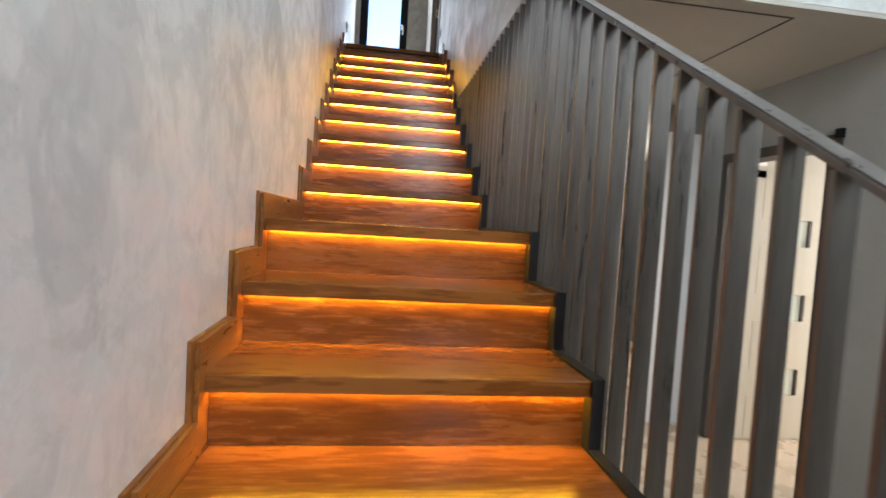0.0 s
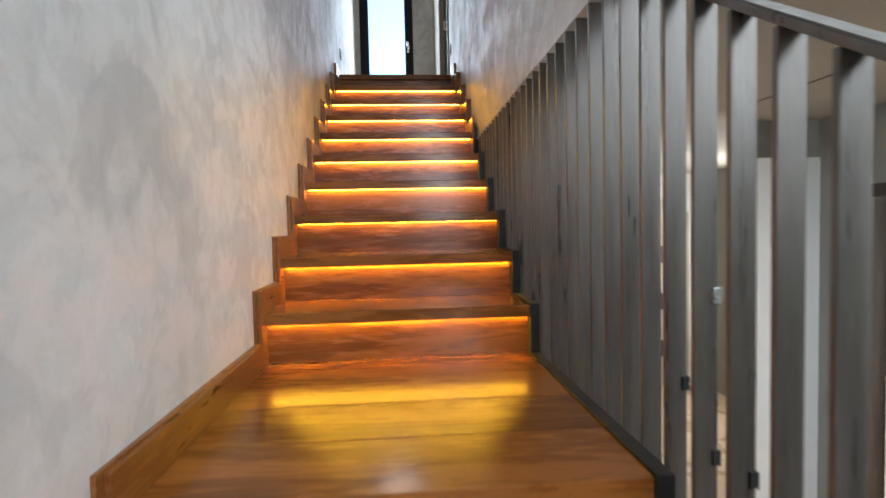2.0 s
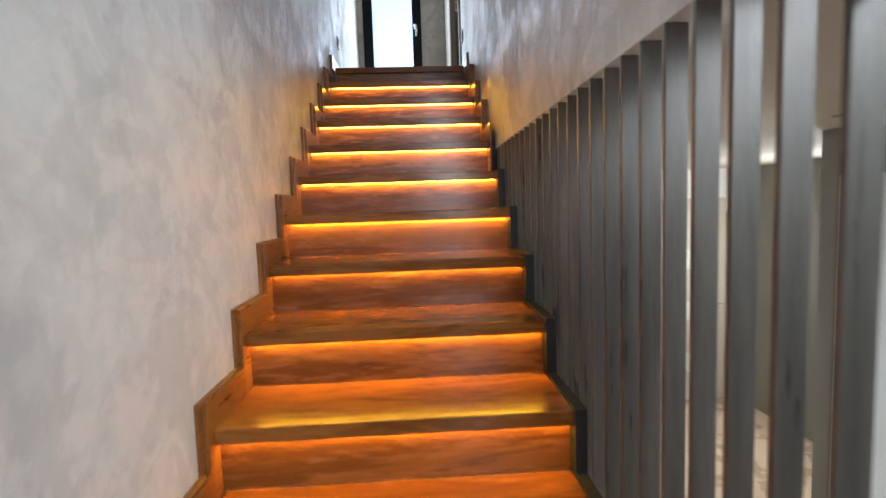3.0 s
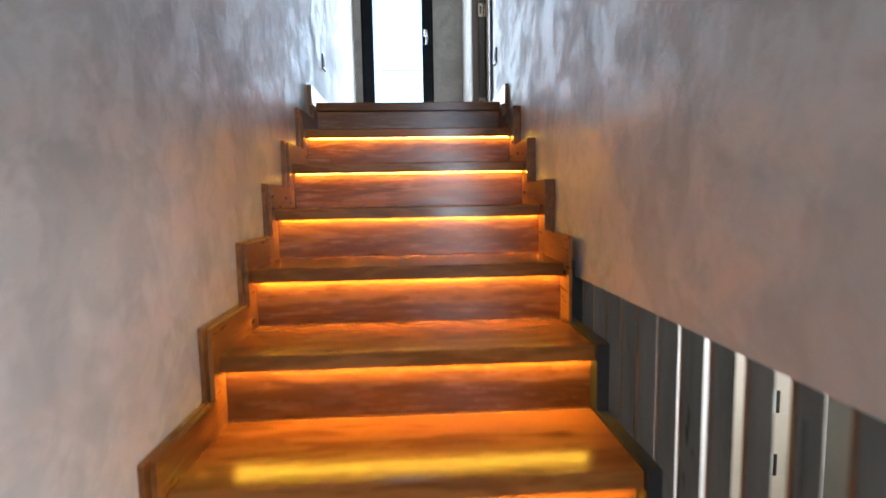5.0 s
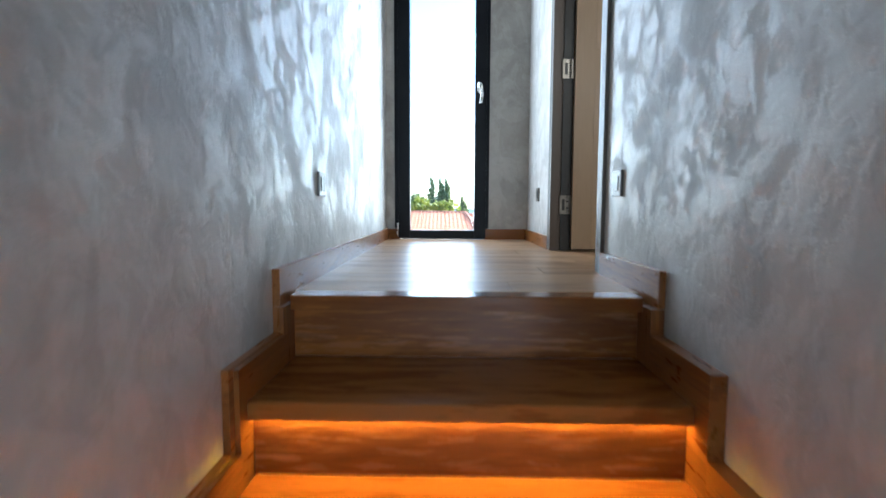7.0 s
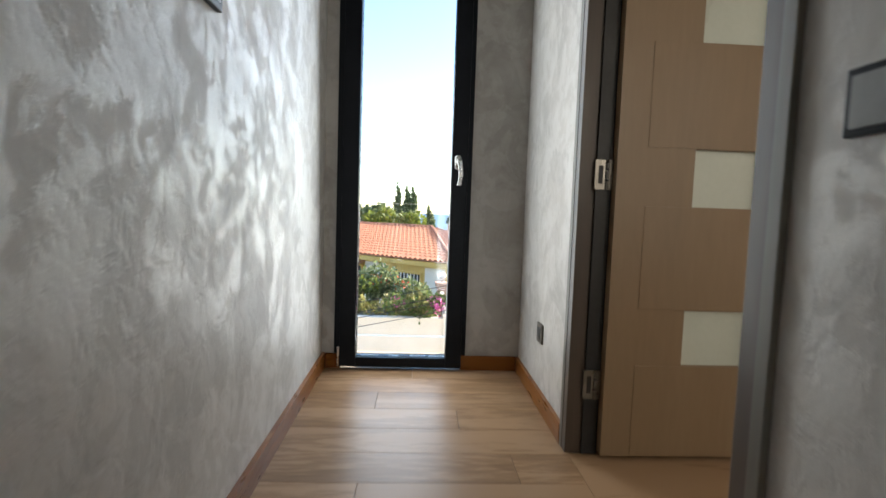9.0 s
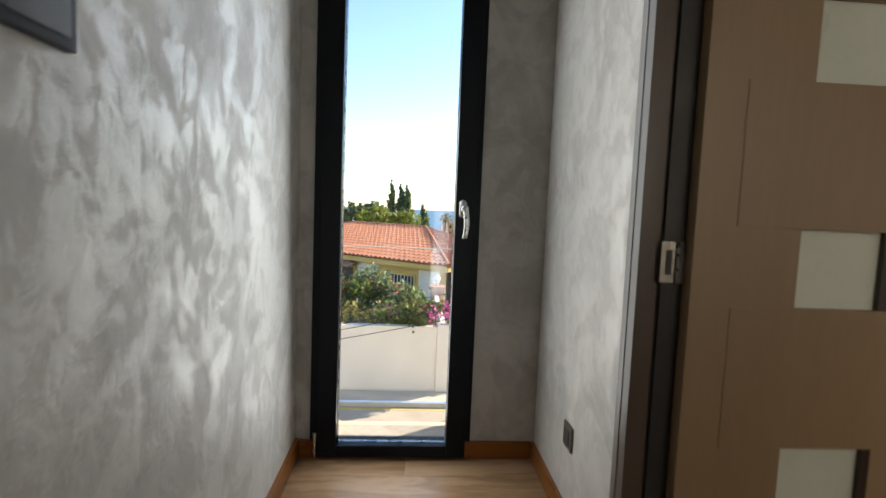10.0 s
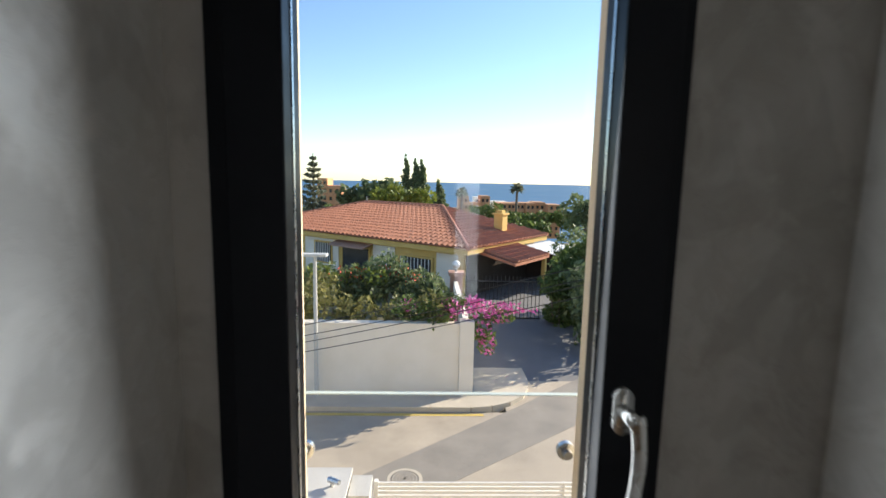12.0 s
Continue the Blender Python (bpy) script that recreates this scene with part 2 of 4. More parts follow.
# ---- mesh helpers ----
def box(bm, x0, x1, y0, y1, z0, z1, bevel=0.0):
    r = bmesh.ops.create_cube(bm, size=1, matrix=Matrix.Translation(((x0 + x1) / 2, (y0 + y1) / 2, (z0 + z1) / 2)) @ Matrix.Diagonal((x1 - x0, y1 - y0, z1 - z0, 1)))
    if bevel:
        edges = {e for v in r["verts"] for e in v.link_edges}
        bmesh.ops.bevel(bm, geom=list(edges), offset=bevel, segments=2, profile=0.7, affect="EDGES")
    return bm


def prism(bm, outline, axis, a, b):
    """An outline in the two other axes, pushed from a to b along axis (x: outline in y, z; y: x, z; z: x, y)."""
    def at(p, d):
        return {"x": (d, p[0], p[1]), "y": (p[0], d, p[1]), "z": (p[0], p[1], d)}[axis]
    lo = [bm.verts.new(at(p, a)) for p in outline]
    hi = [bm.verts.new(at(p, b)) for p in outline]
    n = len(outline)
    faces = [bm.faces.new(lo), bm.faces.new(hi)] + [bm.faces.new((lo[i], lo[(i + 1) % n], hi[(i + 1) % n], hi[i])) for i in range(n)]
    bmesh.ops.recalc_face_normals(bm, faces=faces)
    return bm


def tube(bm, p, q, r0, r1=None, sides=12):
    p, q = Vector(p), Vector(q)
    m = Matrix.Translation((p + q) / 2) @ (q - p).to_track_quat("Z", "Y").to_matrix().to_4x4()
    bmesh.ops.create_cone(bm, cap_ends=True, segments=sides, radius1=r0, radius2=r0 if r1 is None else r1, depth=(q - p).length, matrix=m)
    return bm


def mesh_of(name, bm, material, smooth=False):
    me = bpy.data.meshes.new(name)
    bm.to_mesh(me)
    bm.free()
    me.materials.append(material)
    if smooth:
        for p in me.polygons:
            p.use_smooth = True
    return me


def part(name, bm, material, parent=None, label="", smooth=False):
    ob = new(name, mesh_of(name, bm, material, smooth))
    ob.parent = parent
    return tagged(ob, label=label) if label else ob


def thing(name, label, category, at=(0, 0, 0), group="", kind=""):
    ob = new(name)
    ob.location = at
    ob.empty_display_size = 0.1
    return tagged(ob, label, category, group, kind)


def boxed(name, spans, material, parent=None, bevel=0.0, label=""):
    bm = bmesh.new()
    for s in spans:
        box(bm, *s, bevel=bevel)
    return part(name, bm, material, parent, label)


def structure(name, spans, material, label, category, bevel=0.0):
    return tagged(boxed(name, spans, material, None, bevel), label, category, kind="structure")


# ---- plan ----
RISE, GOING, LANDING_Z, TOP = 0.175, 0.279, 1.40, 3.15
CEIL = 2.41                     # underside of the upper storey
ROOF = 5.65
NOSE = [-0.572 + GOING * (k - 6) for k in range(1, 7)] + [-0.285, 0.0] + [0.879 + GOING * k for k in range(9)] + [3.412]
LEVEL = [RISE * (k + 1) for k in range(18)]        # tread tops, the eighth is the landing
XR = 0.472                      # right end of the treads
WALL_R = 0.507


def left_end(y):
    """Left end of the treads: the wall drifts off a little on the way up."""
    return -0.436 - 0.0098 * y


def skirt_depth(y):
    """Depth of the skirting before the left wall, a little more towards the top."""
    return 0.022 + 0.007 * min(1.0, max(0.0, (y - 1.2) / 2.0))


def left_wall(y):
    return left_end(y) - skirt_depth(y)


# ---- structure ----
bm = bmesh.new()
prism(bm, [(left_wall(-4.0), -4.0), (left_wall(1.2), 1.2), (left_wall(3.2), 3.2), (left_wall(5.74), 5.74), (-0.72, 5.74), (-0.72, -4.0)], "z", -0.1, ROOF)
tagged(part("wall_west", bm, STUCCO), "grey pearl stucco wall beside the stairs and corridor", "wall", kind="structure")
structure("wall_east", [(WALL_R, 0.62, 0.2, 3.90, CEIL, ROOF), (WALL_R, 0.62, 3.90, 4.875, 5.22, ROOF), (WALL_R, 0.62, 4.875, 5.74, 3.12, ROOF)],
          STUCCO, "grey pearl stucco wall hung over the slatted screen", "wall")
W0, W1 = -0.442, 0.214           # window opening
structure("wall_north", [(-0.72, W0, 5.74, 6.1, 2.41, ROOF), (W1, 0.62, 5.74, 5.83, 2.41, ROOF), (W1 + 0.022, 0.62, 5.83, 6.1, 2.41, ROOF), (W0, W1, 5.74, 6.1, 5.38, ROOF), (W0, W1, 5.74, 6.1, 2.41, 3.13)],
          STUCCO_END, "grey stucco end wall, dimmed in colour, round the tall window", "wall")
CREAM = speckled("cream_render", (0.6, 0.5, 0.36), (0.7, 0.6, 0.45), 1.5, 0.85, bump=0.08)
structure("wall_north_outside", [(-6, W0, 6.1, 6.18, -1.2, 6.2), (W1 + 0.022, 6, 6.1, 6.18, -1.2, 6.2), (W0, W1 + 0.022, 6.1, 6.18, 5.38, 6.2), (W0, W1 + 0.022, 6.1, 6.18, -1.2, 3.11)],
          CREAM, "cream rendered outer wall of the house", "wall")
structure("ceiling_upper", [(-0.72, 4.2, -4.2, 6.1, ROOF, ROOF + 0.2)], CEILING, "plain pale ceiling over stairs and corridor", "ceiling")
structure("floor_lower", [(-0.72, 5.6, -4.2, 6.1, -0.12, 0)], TILE_FLOOR, "beige tiled floor of the lower hall", "floor")
structure("slab", [(0.62, 4.2, 0.2, 6.1, CEIL + 0.02, 3.12), (WALL_R, 0.62, 3.9, 4.875, CEIL + 0.02, 3.12)], CONCRETE, "plastered edge of the upper floor slab", "slab")
structure("slab_corridor", [(-0.6, WALL_R, 3.47, 5.74, 2.5, 3.125)], CONCRETE, "slab under the upper corridor", "slab")
structure("ceiling_lower", [(0.62, 4.2, 0.203, 6.1, CEIL, CEIL + 0.02)], CEILING, "pale painted ceiling of the lower hall", "ceiling")
structure("floor_side_room", [(0.62, 4.2, 2.2, 5.0, 3.1205, 3.146), (WALL_R + 0.001, 0.62, 3.95, 4.835, 3.1205, 3.149)], OAK_FLOOR, "oak floor of the side room", "floor")
bm = bmesh.new()
prism(bm, [(-4.0, 0), (0.66, 0), (0.66, 2.0), (1.535, 2.0), (1.535, 0), (1.77, 0), (1.77, CEIL), (0.6, CEIL), (0.6, ROOF), (-4.0, ROOF)], "x", 2.35, 2.47)
tagged(part("wall_hall_east", bm, PAINT_GREY), "plain grey painted wall with a doorway", "wall", kind="structure")
# olive grey tone carries the shadow on the passage side wall
PAINT_SHADED = speckled("shaded_wall_paint", (0.2, 0.195, 0.17), (0.25, 0.24, 0.21), 2.0, 0.7, bump=0.04)
structure("wall_passage_east", [(3.4, 3.5, 2.0, 4.6, 0, CEIL), (1.985, 2.47, 1.80, 1.9, 0, CEIL)], PAINT_SHADED, "passage wall with its shadow painted in as olive grey", "wall")
structure("wall_passage_north", [(0.5, 3.5, 4.6, 4.7, 0, CEIL)], PAINT_WHITE, "white end wall of the lower passage", "wall")
structure("wall_passage_west", [(0.5, 0.6, 2.36, 4.6, 0, CEIL)], PAINT_WHITE, "white wall under the stairs", "wall")
# white ends at 2.2; the shade above it is the darker wall's colour
structure("wall_pier", [(1.985, 2.35, 1.76, 1.80, 0, 2.2)], PAINT_WHITE, "lit white part of the wall pier behind the slats", "wall")
structure("wall_hall_south", [(-0.72, 0.4, -4.2, -4.0, 0, ROOF), (1.0, 2.47, -4.2, -4.0, 0, ROOF), (0.4, 1.0, -4.2, -4.0, 4.75, ROOF), (0.4, 1.0, -4.2, -4.0, 0, 1.95)],
          PAINT_GREY, "plain grey wall with a tall window opening", "wall")
hall_window = thing("window_2", "frosted hall window in the grey wall", "window", kind="structure")
boxed("window_frame", [(2.32, 2.349, -3.3, -3.22, 1.2, 4.6), (2.32, 2.349, -0.78, -0.7, 1.2, 4.6), (2.32, 2.349, -3.22, -0.78, 4.52, 4.6), (2.32, 2.349, -3.22, -0.78, 1.2, 1.28)], BLACK_FRAME, hall_window)
boxed("pane", [(2.335, 2.345, -3.22, -0.78, 1.28, 4.52)], FROSTED, hall_window)
structure("wall_upper_void", [(0.62, 4.2, 0.2, 0.32, 3.12, ROOF)], PAINT_GREY, "plain wall of the upper rooms above the hall", "wall")
structure("wall_side_room", [(0.62, 4.2, 2.1, 2.2, 3.12, ROOF), (0.62, 4.2, 5.0, 5.1, 3.12, ROOF), (4.1, 4.2, 2.2, 5.0, 3.12, ROOF)], PAINT_WHITE, "white walls of the side room", "wall")
structure("wall_lower_room", [(2.47, 5.6, 1.9, 2.0, 0, CEIL), (2.47, 5.6, -1.1, -1.0, 0, CEIL), (5.5, 5.6, -1.0, 1.9, 0, CEIL), (2.47, 5.6, -1.1, 2.0, CEIL, CEIL + 0.1)], PAINT_WHITE, "white walls of the lower room", "wall")

# ---- staircase ----
stairs = thing("staircase", "straight oak staircase with amber strips under the treads", "staircase", kind="structure")
for k, (y, z) in enumerate(zip(NOSE, LEVEL)):
    nxt = NOSE[k + 1] + 0.03 if k < 17 else None
    if k == 7:      # landing, four boards
        step = (nxt - y) / 4
        for i in range(4):
            a, b = y + i * step + (0.0008 if i else 0), y + (i + 1) * step - 0.0008
            bm = bmesh.new()
            groove = [] if i else [(y + 0.03, z - 0.04), (y + 0.03, z - 0.035), (y + 0.018, z - 0.035), (y + 0.018, z - 0.04)]
            prism(bm, [(a, z - 0.002), (a + 0.002, z), (b - 0.001, z), (b, z - 0.001), (b, z - 0.04), *groove, (a, z - 0.04)], "x", left_end(y), XR)
            part("landing_board", bm, OAK_X, stairs)
    if k != 7:      # a shallow groove under the nosing holds the light strip
        end = nxt if k < 17 else y + 0.08
        bm = bmesh.new()
        prism(bm, [(y, z - 0.003), (y + 0.003, z), (end, z), (end, z - 0.04), (y + 0.03, z - 0.04), (y + 0.03, z - 0.035), (y + 0.018, z - 0.035), (y + 0.018, z - 0.04), (y, z - 0.04)], "x", left_end(y), XR)
        part("tread" if k < 17 else "nosing", bm, OAK_X, stairs)
    boxed("riser", [(left_end(y), XR, y + 0.03, y + 0.048, z - RISE + 0.0005, z - 0.0405)], OAK_RISER, stairs, 0.001)
    if k < 17:
        boxed("led_strip", [(left_end(y) + 0.01, XR - 0.008, y + 0.0185, y + 0.0295, z - 0.0402, z - 0.0355)], LED, stairs, 0, "glowing amber light strip")

SKIRT_H, LEG = 0.087, 0.055


def stepped_piece(k, h, leg, back=0.05):
    """Side outline of one step's stepped edge: an upright leg before the riser and a run along the tread."""
    y, z = NOSE[k] - leg, LEVEL[k]
    end = (NOSE[k + 1] - leg) if k < 17 else None
    return [(y, z - RISE + h), (y, z + h), (end, z + h), (end, z - 0.03), (NOSE[k] + back, z - 0.03), (NOSE[k] + back, z - RISE - 0.03), (y, z - RISE - 0.03)]


for k in range(17):
    bm = bmesh.new()
    x = left_end(NOSE[k])
    prism(bm, stepped_piece(k, SKIRT_H, LEG), "x", left_wall(NOSE[k]) - 0.004, x - 0.0125)
    part("skirting", bm, OAK_Y, stairs)
    bm = bmesh.new()
    prism(bm, stepped_piece(k, SKIRT_H - 0.006, LEG - 0.02), "x", x - 0.012, x - 0.001)
    part("skirting", bm, OAK_Y, stairs)
    bm = bmesh.new()
    if LEVEL[k] > CEIL + 0.02:
        prism(bm, stepped_piece(k, SKIRT_H, LEG), "x", XR + 0.001, WALL_R if k > 13 else XR + 0.01)
        part("skirting", bm, OAK_Y, stairs)
    if k == 13:
        bm = bmesh.new()
    if k < 14:
        prism(bm, stepped_piece(k, 0.008, 0.012), "x", XR + (0.001 if k < 13 else 0.0105), XR + 0.032)
        part("steel_edge", bm, BLACK_STEEL, stairs, "black steel stepped edge plate")
for x0, x1 in ((left_end(3.4) - 0.044, left_end(3.4) - 0.001), (XR + 0.001, WALL_R)):
    boxed("skirting", [(x0, x1, NOSE[17] - LEG, NOSE[17] + 0.05, LEVEL[16] - 0.03, TOP - 0.0215)], OAK_Z, stairs, 0.001)
# rough body under the steps
bm = bmesh.new()
low = [(NOSE[0] + 0.05, 0.0)]
for k in range(18):
    low += [(NOSE[k] + 0.05, LEVEL[k] - 0.045)] + ([(NOSE[k + 1] + 0.05, LEVEL[k] - 0.045)] if k < 17 else [])
prism(bm, low + [(3.47, 3.0), (3.47, 2.62), (NOSE[8] + 0.2, 1.3), (0.0, 1.1), (-1.6, 0.0)], "x", -0.48, XR)
part("body", bm, CONCRETE, stairs)

# ---- slatted steel screen ----
screen = thing("steel_screen", "dark brushed steel slat screen with sloping handrail beside the stairs", "railing", kind="structure")


def rail_top(y):
    return 2.278 + 0.648 * y


PITCH, FIRST, SLAT_X = 0.0903, -2.2324, XR + 0.036
for k in range(51):
    y = FIRST + k * PITCH
    ground = max([0.0] + [LEVEL[i] for i in range(18) if NOSE[i] < y])
    top = min(CEIL - 0.001, rail_top(y) - 0.017)
    if top - ground > 0.02:
        boxed("slat", [(SLAT_X, SLAT_X + 0.040, y, y + 0.010, max(0.0, ground - 0.3), top)], STEEL, screen, 0.001)
boxed("end_plate", [(SLAT_X, SLAT_X + 0.12, 2.29, 2.3, 1.9, CEIL - 0.001)], BLACK_STEEL, screen, 0.001, "black steel end plate")
# small catches on three slats beside the landing
for k, z, dark in ((24, 1.735, False), (24, 1.462, True), (23, 1.47, True), (25, 1.56, True), (22, 1.43, True)):
    y = FIRST + k * PITCH
    boxed("clip", [(SLAT_X + 0.030, SLAT_X + 0.044, y - 0.004, y + 0.0005, z - 0.013, z + 0.013)], BLACK_STEEL if dark else CHROME, screen, 0.001,
          "small black fixing clip" if dark else "small silver catch")
bm = bmesh.new()
y0, y1 = -2.4, 0.2
prism(bm, [(y0, rail_top(y0)), (y1, rail_top(y1)), (y1, rail_top(y1) - 0.018), (y0, rail_top(y0) - 0.018)], "x", XR + 0.033, XR + 0.079)
bmesh.ops.bevel(bm, geom=bm.edges[:], offset=0.004, segments=2, affect="EDGES")
part("handrail", bm, STEEL, screen)

# ---- corridor ----
corridor = tagged(boxed("floor_corridor", [(-0.52, WALL_R, 3.48, 5.74, 3.125, 3.128)], CONCRETE), "oak board floor of the upper corridor", "floor", kind="structure")
row, y = 0, 3.492
while y < 5.73:
    y1 = min(y + 0.19, 5.738)
    cuts = [-0.515, (0.14, -0.2, 0.3, -0.05)[row % 4], WALL_R]
    if row % 3 == 1:
        cuts = [-0.515, WALL_R]
    for a, b in zip(cuts, cuts[1:]):
        boxed("plank", [(a + 0.0006, b - 0.0006, y + 0.0006, y1 - 0.0006, 3.129, TOP)], OAK_FLOOR, corridor, 0.0012)
    row, y = row + 1, y1


def baseboard(name, spans, mat):
    return tagged(boxed(name, spans, mat, None, 0.003), "oak skirting board along the corridor", "skirting", kind="structure")


bm = bmesh.new()
prism(bm, [(left_wall(3.36) - 0.01, 3.357), (left_wall(5.73) - 0.01, 5.738), (left_wall(5.73) + 0.016, 5.738), (left_wall(3.36) + 0.02, 3.357)], "z", 3.13, TOP + 0.078)
tagged(part("baseboard", bm, OAK_Y), "oak skirting board along the corridor", "skirting", kind="structure")
baseboard("baseboard", [(WALL_R - 0.018, WALL_R + 0.002, 3.357, 3.877, 3.13, TOP + 0.078)], OAK_Y)
baseboard("baseboard", [(WALL_R - 0.016, WALL_R + 0.002, 4.902, 5.738, TOP, TOP + 0.075)], OAK_Y)
baseboard("baseboard", [(0.2, WALL_R - 0.017, 5.724, 5.742, TOP, TOP + 0.075)], OAK_X)
baseboard("baseboard", [(left_wall(5.72) + 0.017, -0.425, 5.724, 5.742, TOP, TOP + 0.075)], OAK_X)

# ---- tall window ----
window = thing("window_1", "tall black-framed window with a satin lever handle", "window", kind="structure")


def ring(bm, x0, x1, z0, z1, w, y0, y1, bottom=None, bevel=0.004):
    bottom = w if bottom is None else bottom
    box(bm, x0, x0 + w, y0, y1, z0, z1, bevel), box(bm, x1 - w, x1, y0, y1, z0, z1, bevel)
    box(bm, x0 + w, x1 - w, y0, y1, z1 - w, z1, bevel), box(bm, x0 + w, x1 - w, y0, y1, z0, z0 + bottom, bevel)


bm = bmesh.new()
ring(bm, W0, W1, 3.151, 5.38, 0.05, 5.745, 5.83)
box(bm, W0 - 0.016, W0 + 0.02, 5.722, 5.744, TOP + 0.08, 5.39, 0.003)
box(bm, W1 - 0.02, W1 + 0.009, 5.722, 5.744, TOP + 0.08, 5.39, 0.003)
part("window_frame", bm, BLACK_FRAME, window)
bm = bmesh.new()
ring(bm, W0 + 0.014, W1 - 0.014, 3.165, 5.366, 0.082, 5.703, 5.79, 0.05)
sash = part("sash", bm, BLACK_FRAME, window)
bm = bmesh.new()
ring(bm, W0 + 0.0945, W1 - 0.0945, 3.2135, 5.2855, 0.003, 5.744, 5.753, bevel=0.0)
part("gasket", bm, CHROME, sash, "thin grey glazing bead")
pane = boxed("pane", [(W0 + 0.09, W1 - 0.09, 5.757, 5.763, 3.21, 5.29)], CLEAR, sash)
pane.visible_shadow = False

PLATE_STEEL = speckled("worn_steel_hinge", (0.13, 0.12, 0.105), (0.26, 0.24, 0.21), 20.0, 0.35, 0.9, 0.03)
# lever handle on the right stile, corner hinge
handle = thing("window_handle", "satin chrome lever handle on the black window", "handle")
bm = bmesh.new()
stadium = [(0.148 + 0.0155 * math.cos(radians(a)), 4.226 + (0.0205 if a <= 180 else -0.0205) + 0.0155 * math.sin(radians(a))) for a in range(0, 361, 15)]
prism(bm, stadium, "y", 5.693, 5.703)
part("rosette", bm, CHROME, handle, smooth=True)
bm = bmesh.new()
tube(bm, (0.148, 5.699, 4.2275), (0.151, 5.655, 4.2275), 0.0115, 0.0105, 20)
part("neck", bm, CHROME, handle, smooth=True)
bm = bmesh.new()
rings = []
for i in range(11):
    s = i / 10
    c = Vector((0.153 + 0.012 * math.sin(s * 2.6) - 0.004 * s, 5.655 + 0.006 * math.sin(s * 3.1), 4.2375 - 0.128 * s))
    rings.append([bm.verts.new(c + Vector((math.cos(a) * (0.0125 - 0.002 * s), math.sin(a) * 0.006, 0))) for a in [math.tau * j / 12 for j in range(12)]])
for p, q in zip(rings, rings[1:]):
    for j in range(12):
        bm.faces.new((p[j], p[(j + 1) % 12], q[(j + 1) % 12], q[j]))
bm.faces.new(rings[0]), bm.faces.new(rings[-1])
bmesh.ops.recalc_face_normals(bm, faces=bm.faces[:])
part("lever", bm, CHROME, handle, smooth=True)
bm = bmesh.new()
tube(bm, (W0 + 0.008, 5.70, 3.17), (W0 + 0.008, 5.70, 3.262), 0.006, sides=12)
tube(bm, (W0 + 0.008, 5.70, 3.262), (W0 + 0.008, 5.70, 3.268), 0.0075, sides=12)
part("corner_hinge", bm, CHROME, window, "silver corner hinge")

# glass balustrade outside the window
guard = thing("glass_balustrade", "clear glass guard panel on round steel fixings", "balustrade")
g = boxed("pane", [(W0 - 0.08, W1 + 0.08, 6.215, 6.231, 3.2, 4.015)], CLEAR, guard)
g.visible_shadow = False
boxed("top_edge", [(W0 - 0.08, W1 + 0.08, 6.215, 6.231, 4.0152, 4.0175)], GLASS_EDGE, guard, 0, "pale polished glass edge")
for gx in (-0.452, 0.222):
    for gz in (3.87, 3.35):
        bm = bmesh.new()
        tube(bm, (gx, 6.2, gz), (gx, 6.214, gz), 0.024, sides=20)
        tube(bm, (gx, 6.18, gz), (gx, 6.2, gz), 0.012, sides=12)
        part("fixing", bm, CHROME, guard)


# ---- doors ----
def door(name, label, at, turn, width, height, paint):
    """Leaf hinged at its origin, reaching along +x, with four stacked glass squares."""
    d = thing(name, label, "door", kind="structure")
    t = 0.02
    leaf = bmesh.new()
    rows = [0.33, 0.868, 1.4, 1.92]
    gx0, gx1, gh = 0.26, 0.475, 0.19
    zz = 0.012
    for r in rows:
        r1 = min(r + gh, height - 0.08)
        box(leaf, 0, width, -t, t, zz, r)
        box(leaf, 0, gx0, -t, t, r, r1), box(leaf, gx1 + 0.02, width, -t, t, r, r1)
        zz = r1
    box(leaf, 0, width, -t, t, zz, height)
    body = part("leaf", leaf, paint, d)
    # raised wide boards between the glass rows
    prev = 0.012
    for r in rows + [height]:
        boxed("panel", [(0.1, width - 0.03, -t - 0.0022, -t + 0.002, prev + 0.002, r - 0.0015)], paint, body, 0.0015)
        prev = r + gh
    for r in rows:
        boxed("glass_square", [(gx0, gx1, -0.004, 0.004, r, min(r + gh, height - 0.08))], FROSTED, body, 0, "milky frosted glass square")
        boxed("glass_edge", [(gx1, gx1 + 0.02, -0.018, 0.018, r, min(r + gh, height - 0.08))], DARK_FRAME, body, 0, "dark strip beside the glass")
    h = bmesh.new()
    tube(h, (width - 0.06, -t - 0.001, 1.02), (width - 0.06, -t - 0.05, 1.02), 0.009)
    tube(h, (width - 0.05, -t - 0.05, 1.02), (width - 0.18, -t - 0.05, 1.02), 0.009)
    box(h, width - 0.085, width - 0.035, -t - 0.006, -t, 0.995, 1.045, 0.002)
    part("door_handle", h, CHROME, body, "satin lever handle")
    d.matrix_world = pose(*at, 0, 0, turn)
    return d


door("door_1", "taupe door with frosted glass squares standing open", (0.605, 4.81, 3.151), 0, 0.82, 2.03, DOOR_PAINT)
door("door_2", "pale taupe door with glass squares standing open", (2.5, 1.465, 0.004), 0, 0.8, 1.95, DOOR_PALE)

